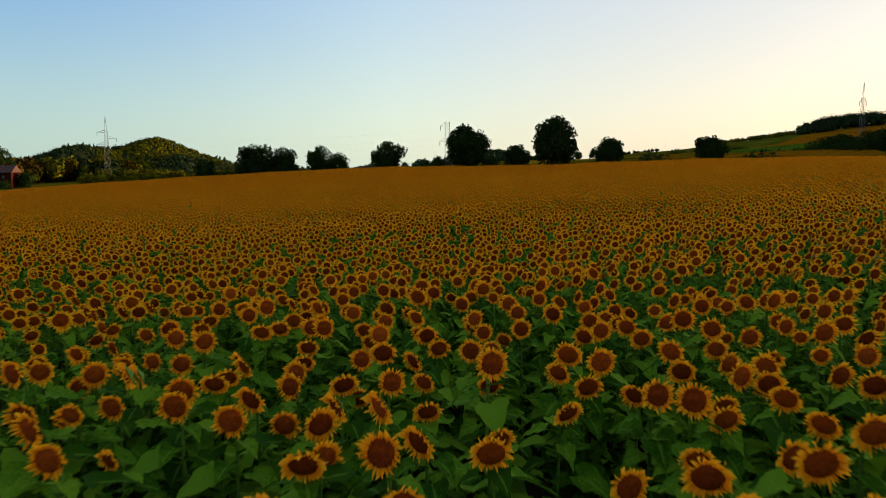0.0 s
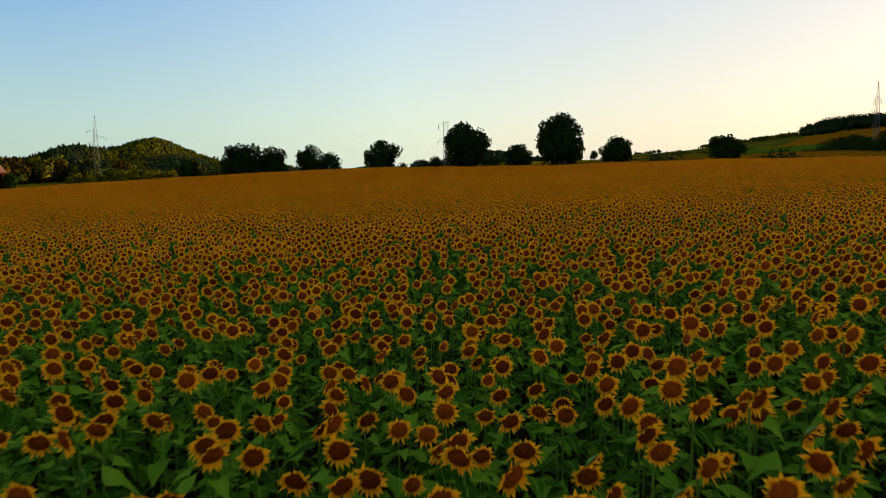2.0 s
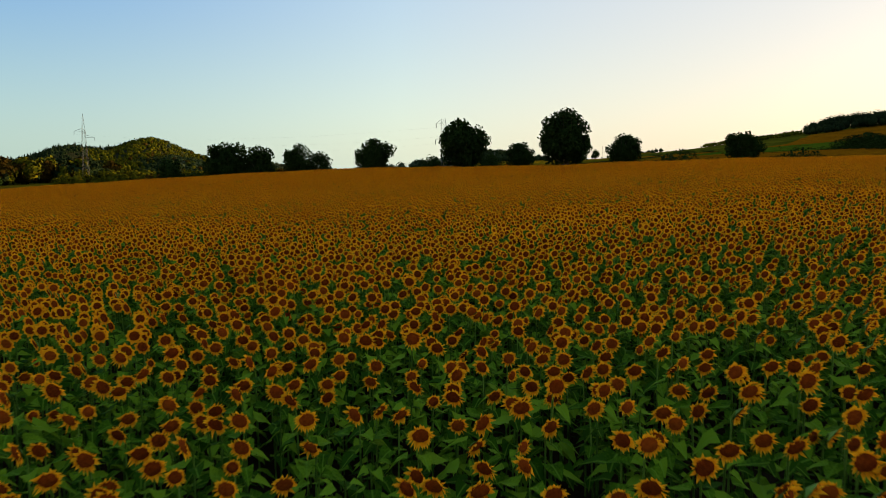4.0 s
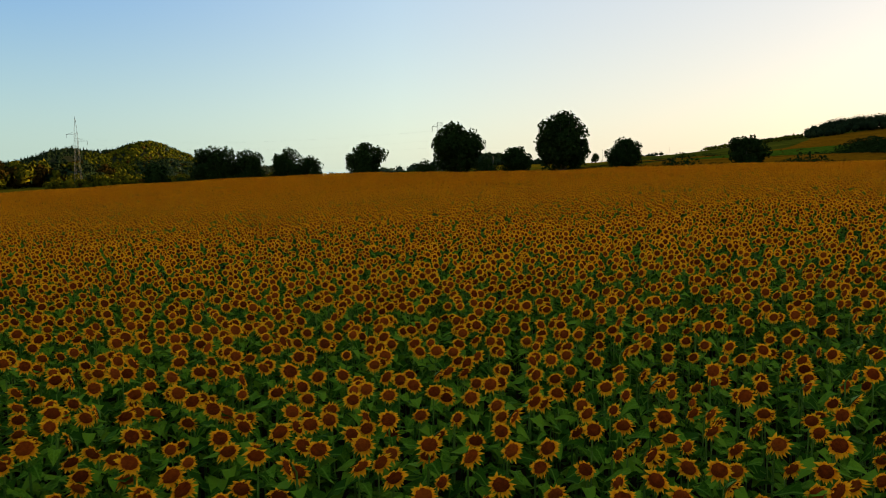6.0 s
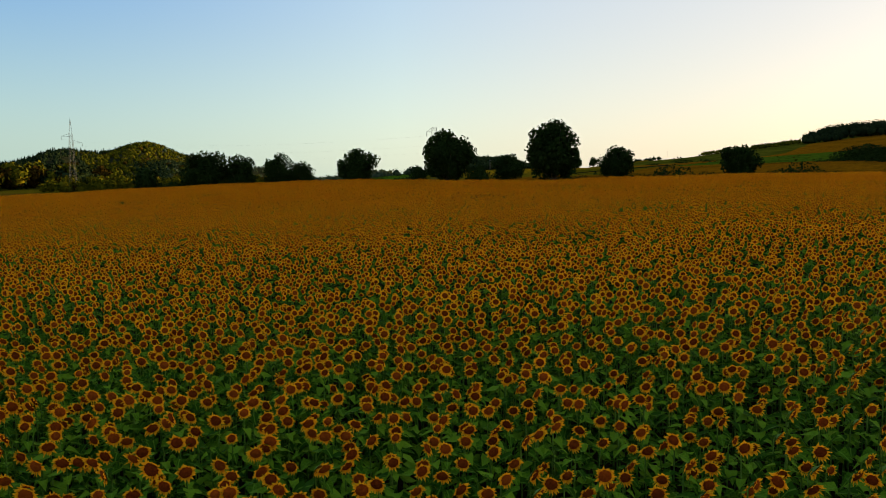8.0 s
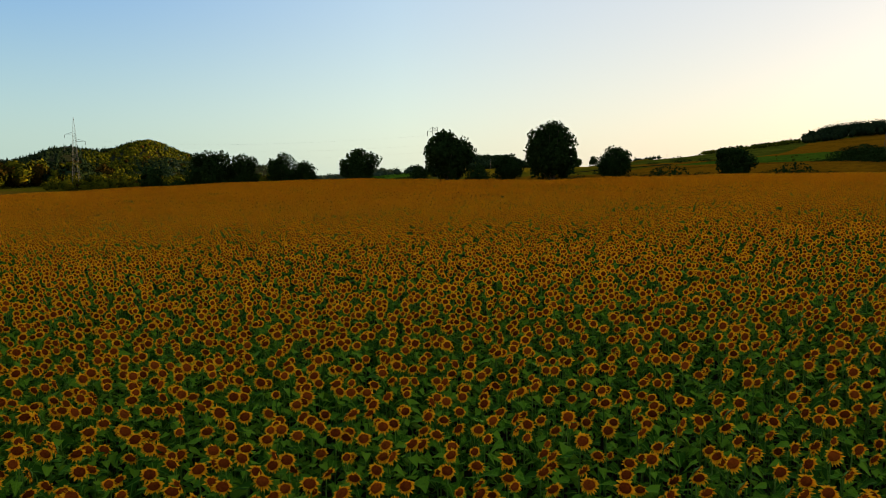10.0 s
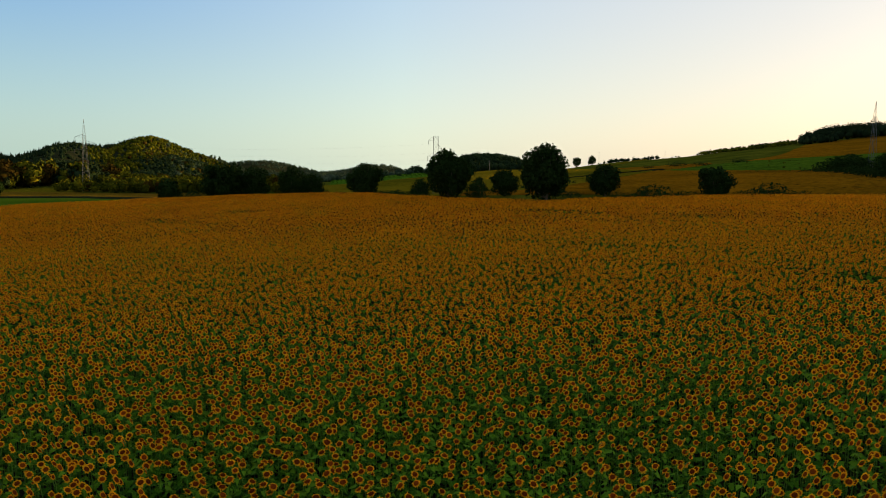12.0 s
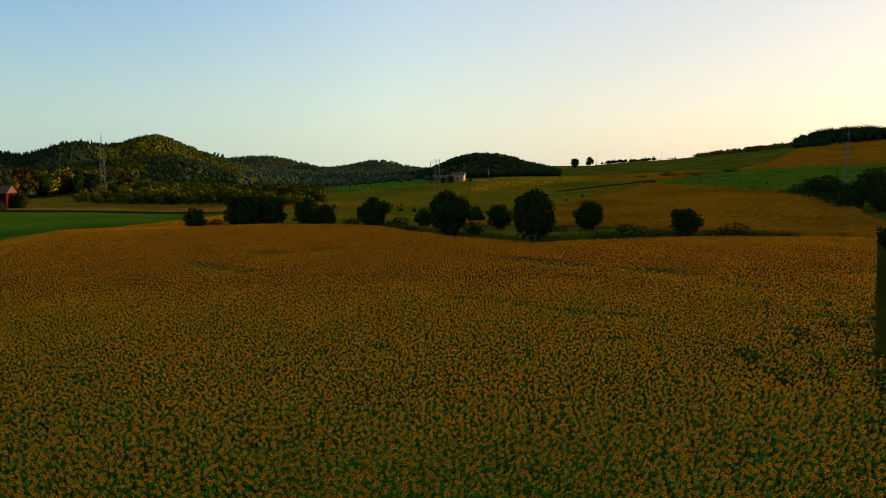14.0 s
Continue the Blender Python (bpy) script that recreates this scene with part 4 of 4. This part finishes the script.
def pylon(x, y, height, base, arms, label, turn=0.0, thick=0.06, flat=False):
    """Lattice mast: four tapering legs, cross bracing, arms with insulators."""
    root = tagged(new("pylon"), label, "pylon", "pylons of one power line")
    root.matrix_world = pose(x, y, float(ground(x, y)) - 0.1, 0, 0, turn)
    half = lambda z: base / 2 * (1 - (0.12 if flat else 0.62) * min(1, z / (0.78 * height))) + 0.02
    waist = height if flat else 0.78 * height
    corners = ((-1, -1), (1, -1), (1, 1), (-1, 1))
    for sx, sy in corners:
        bm = bmesh.new()
        strut(bm, (sx * half(0), sy * half(0), 0), (sx * half(waist), sy * half(waist), waist), thick)
        if not flat:
            strut(bm, (sx * half(waist), sy * half(waist), waist), (0, 0, height), thick * 0.8)
        part("leg", bm, STEEL, root)
    bm = bmesh.new()
    levels = [waist * (1 - (1 - k / 9) ** 1.35) for k in range(10)]
    for z0, z1 in zip(levels, levels[1:]):
        for k in range(4):
            a, b = corners[k], corners[(k + 1) % 4]
            strut(bm, (a[0] * half(z0), a[1] * half(z0), z0), (b[0] * half(z1), b[1] * half(z1), z1), thick * 0.3)
            strut(bm, (b[0] * half(z0), b[1] * half(z0), z0), (a[0] * half(z1), a[1] * half(z1), z1), thick * 0.3)
            strut(bm, (a[0] * half(z1), a[1] * half(z1), z1), (b[0] * half(z1), b[1] * half(z1), z1), thick * 0.32)
    part("bracing", bm, STEEL, root)
    for z, side, reach in arms:
        bm = bmesh.new()
        for sy in (-1, 1):
            strut(bm, (side * half(z), sy * half(z), z), (side * reach, 0, z + 0.1), thick * 0.7)
            strut(bm, (side * half(z), sy * half(z), z + 1.3), (side * reach, 0, z + 0.1), thick * 0.6)
        arm = part("arm", bm, STEEL, root)
        bm = bmesh.new()
        strut(bm, (side * reach, 0, z + 0.1), (side * reach, 0, z - 1.5), 0.09)
        part("insulator", bm, DARK_GLASS, arm, "dark hanging insulator")
    return root


P_LEFT, P_MID, P_RIGHT = (-168.5, 355), (1.9, 252.8), (153, 258)
pylon(*P_LEFT, 35.0, 3.0, ((20.5, -1, 4.6), (23.5, 1, 4.8), (26.5, -1, 4.2)), "tall galvanised lattice pylon before the wooded hill", 10, 0.055)
pylon(*P_MID, 20.0, 1.7, ((13.2, -1, 2.7), (18.6, -1, 2.4), (15.8, 1, 2.0)), "slender flat-topped lattice pylon behind the row of trees", 5, 0.045, True)
pylon(*P_RIGHT, 24.5, 1.9, ((17.5, -1, 1.3), (17.5, 1, 1.3)), "lattice pylon on the slope above the scrub", 0, 0.05)


def wire(a, b, sag, label="thin overhead power wire"):
    cu = bpy.data.curves.new("power_wire", "CURVE")
    cu.dimensions, cu.bevel_depth, cu.bevel_resolution = "3D", 0.006, 0
    sp = cu.splines.new("POLY")
    n = 24
    sp.points.add(n)
    a, b = Vector(a), Vector(b)
    for k in range(n + 1):
        u = k / n
        p = a.lerp(b, u) - Vector((0, 0, 4 * sag * u * (1 - u)))
        sp.points[k].co = (*p, 1)
    cu.materials.append(STEEL)
    return tagged(new("power_wire", cu), label, "wire", "wires of the power line")


zl, zm = [float(ground(*p)) for p in (P_LEFT, P_MID)]
for (dl, hl), (dm, hm) in (((-4.6, 19), (-2.7, 11.8)), ((4.8, 22), (2.0, 14.4)), ((-4.2, 25), (-2.4, 17.2))):
    wire((P_LEFT[0] + dl, P_LEFT[1], zl + hl), (P_MID[0] + dm, P_MID[1], zm + hm), 3.0)


def post(x, y, h):
    root = tagged(new("utility_pole"), "slim grey utility pole on the slope", "utility pole", "poles on the slope")
    root.matrix_world = pose(x, y, float(ground(x, y)) - 0.2)
    bm = bmesh.new()
    bmesh.ops.create_cone(bm, cap_ends=True, segments=8, radius1=0.16, radius2=0.09, depth=h, matrix=Matrix.Translation((0, 0, h / 2)))
    part("shaft", bm, STEEL, root)
    bm = bmesh.new()
    strut(bm, (-0.7, 0, h - 0.4), (0.7, 0, h - 0.4), 0.06)
    part("crossbar", bm, STEEL, root)


for q in ((35, 474, 8), (209, 935, 16), (300, 950, 11)):
    post(*q)


# ---- houses ----
def box(bm, x0, x1, y0, y1, z0, z1):
    r = bmesh.ops.create_cube(bm, size=1, matrix=Matrix.LocRotScale(((x0 + x1) / 2, (y0 + y1) / 2, (z0 + z1) / 2), None, (x1 - x0, y1 - y0, z1 - z0)))
    return r


def house(x, y, w, d, h, ridge, wall_mat, label, turn, windows):
    root = tagged(new("house"), label, "house")
    root.matrix_world = pose(x, y, float(ground(x, y)) - 0.3, 0, 0, turn)
    bm = bmesh.new()
    box(bm, -w / 2, w / 2, -d / 2, d / 2, 0, h)
    part("wall", bm, wall_mat, root)
    bm = bmesh.new()
    o = 0.5
    pts = [bm.verts.new(p) for p in ((-w / 2 - o, -d / 2 - o, h - 0.1), (w / 2 + o, -d / 2 - o, h - 0.1), (w / 2 + o, d / 2 + o, h - 0.1), (-w / 2 - o, d / 2 + o, h - 0.1), (-w / 2 - o, 0, ridge), (w / 2 + o, 0, ridge))]
    for f in ((0, 1, 5, 4), (2, 3, 4, 5), (1, 2, 5), (3, 0, 4), (3, 2, 1, 0)):
        bm.faces.new([pts[i] for i in f])
    part("roof", bm, TILES, root, "weathered terracotta tile roof")
    bm = bmesh.new()
    box(bm, w * 0.2, w * 0.2 + 0.6, -0.3, 0.3, h, ridge + 0.7)
    part("chimney", bm, wall_mat, root)
    bm = bmesh.new()
    box(bm, w * 0.08 - 0.5, w * 0.08 + 0.5, -d / 2 - 0.04, -d / 2 + 0.1, 0.3, 2.35)
    part("door", bm, BARK, root, "brown wooden door")
    for wx, wz in windows:
        bm = bmesh.new()
        box(bm, wx - 0.5, wx + 0.5, -d / 2 - 0.03, -d / 2 + 0.1, wz, wz + 1.3)
        win = part("window", bm, DARK_GLASS, root, "dark window")
        bm = bmesh.new()
        box(bm, wx - 0.6, wx + 0.6, -d / 2 - 0.12, -d / 2 - 0.032, wz - 0.12, wz)
        part("sill", bm, wall_mat, win)
    return root


house(-187, 297, 13, 9, 7.2, 10.2, RED_WALL, "red-walled farm building at the green plot's corner", 8, ((-4.5, 1.4), (-1.0, 1.4), (3.5, 1.4), (-4.5, 4.6), (-1.0, 4.6), (3.5, 4.6)))
house(14.6, 472, 8.6, 7, 4.8, 6.4, PALE_WALL, "pale farmhouse with a tiled roof on the slope", -12, ((-2.8, 2.0), (0, 2.0), (2.8, 2.0)))
house(6.0, 479, 7.0, 6, 3.2, 4.4, PALE_WALL, "low pale outbuilding beside the farmhouse", -12, ((-2, 1.2), (1.5, 1.2)))


# ---- sunflowers built singly: stem, leaves, head with petals and disc ----
def sunflower(seed):
    root = tagged(new("sunflower"), "tall sunflower with orange-yellow petals and dark brown disc", "sunflower", "sunflowers in the field")
    pieces = sunflower_pieces(seed, 3)
    made = {n: rest for n, *rest in pieces if n != "leaf"}

    def build(n, parent, label=""):
        v, t, m, along = made[n]
        return part_mesh(n, mesh_np(n, v, t, [FLOWER_MATS[m]], None, along, True), parent, label)
    build("stem", root, "hairy green stem")
    head = build("head", root, "green bracts behind the flower")
    build("petals", head, "ring of orange-yellow petals")
    build("disc", head, "dark brown seed disc")
    for n, v, t, m, along in pieces:
        if n == "leaf":
            part_mesh("leaf", mesh_np("leaf", v, t, [LEAF], None, along, True), root, "broad drooping green leaf")
    return root


protos = []
for k, i in enumerate(np.nonzero(single)[0][:310]):
    m = pose(px[i], py[i], pz[i], 0, 0, math.degrees(turn[i])) @ Matrix.Diagonal((size[i], size[i], size[i], 1))
    if k < 12:
        ob = sunflower(900 + k)
        ob.matrix_world = m
        protos.append((ob, size[i]))
    else:
        ob, s = protos[(k * 7) % 12]
        copy_thing(ob, pose(px[i], py[i], pz[i], 0, 0, math.degrees(turn[i])) @ Matrix.Diagonal((size[i] / s, size[i] / s, size[i] / s, 1)))
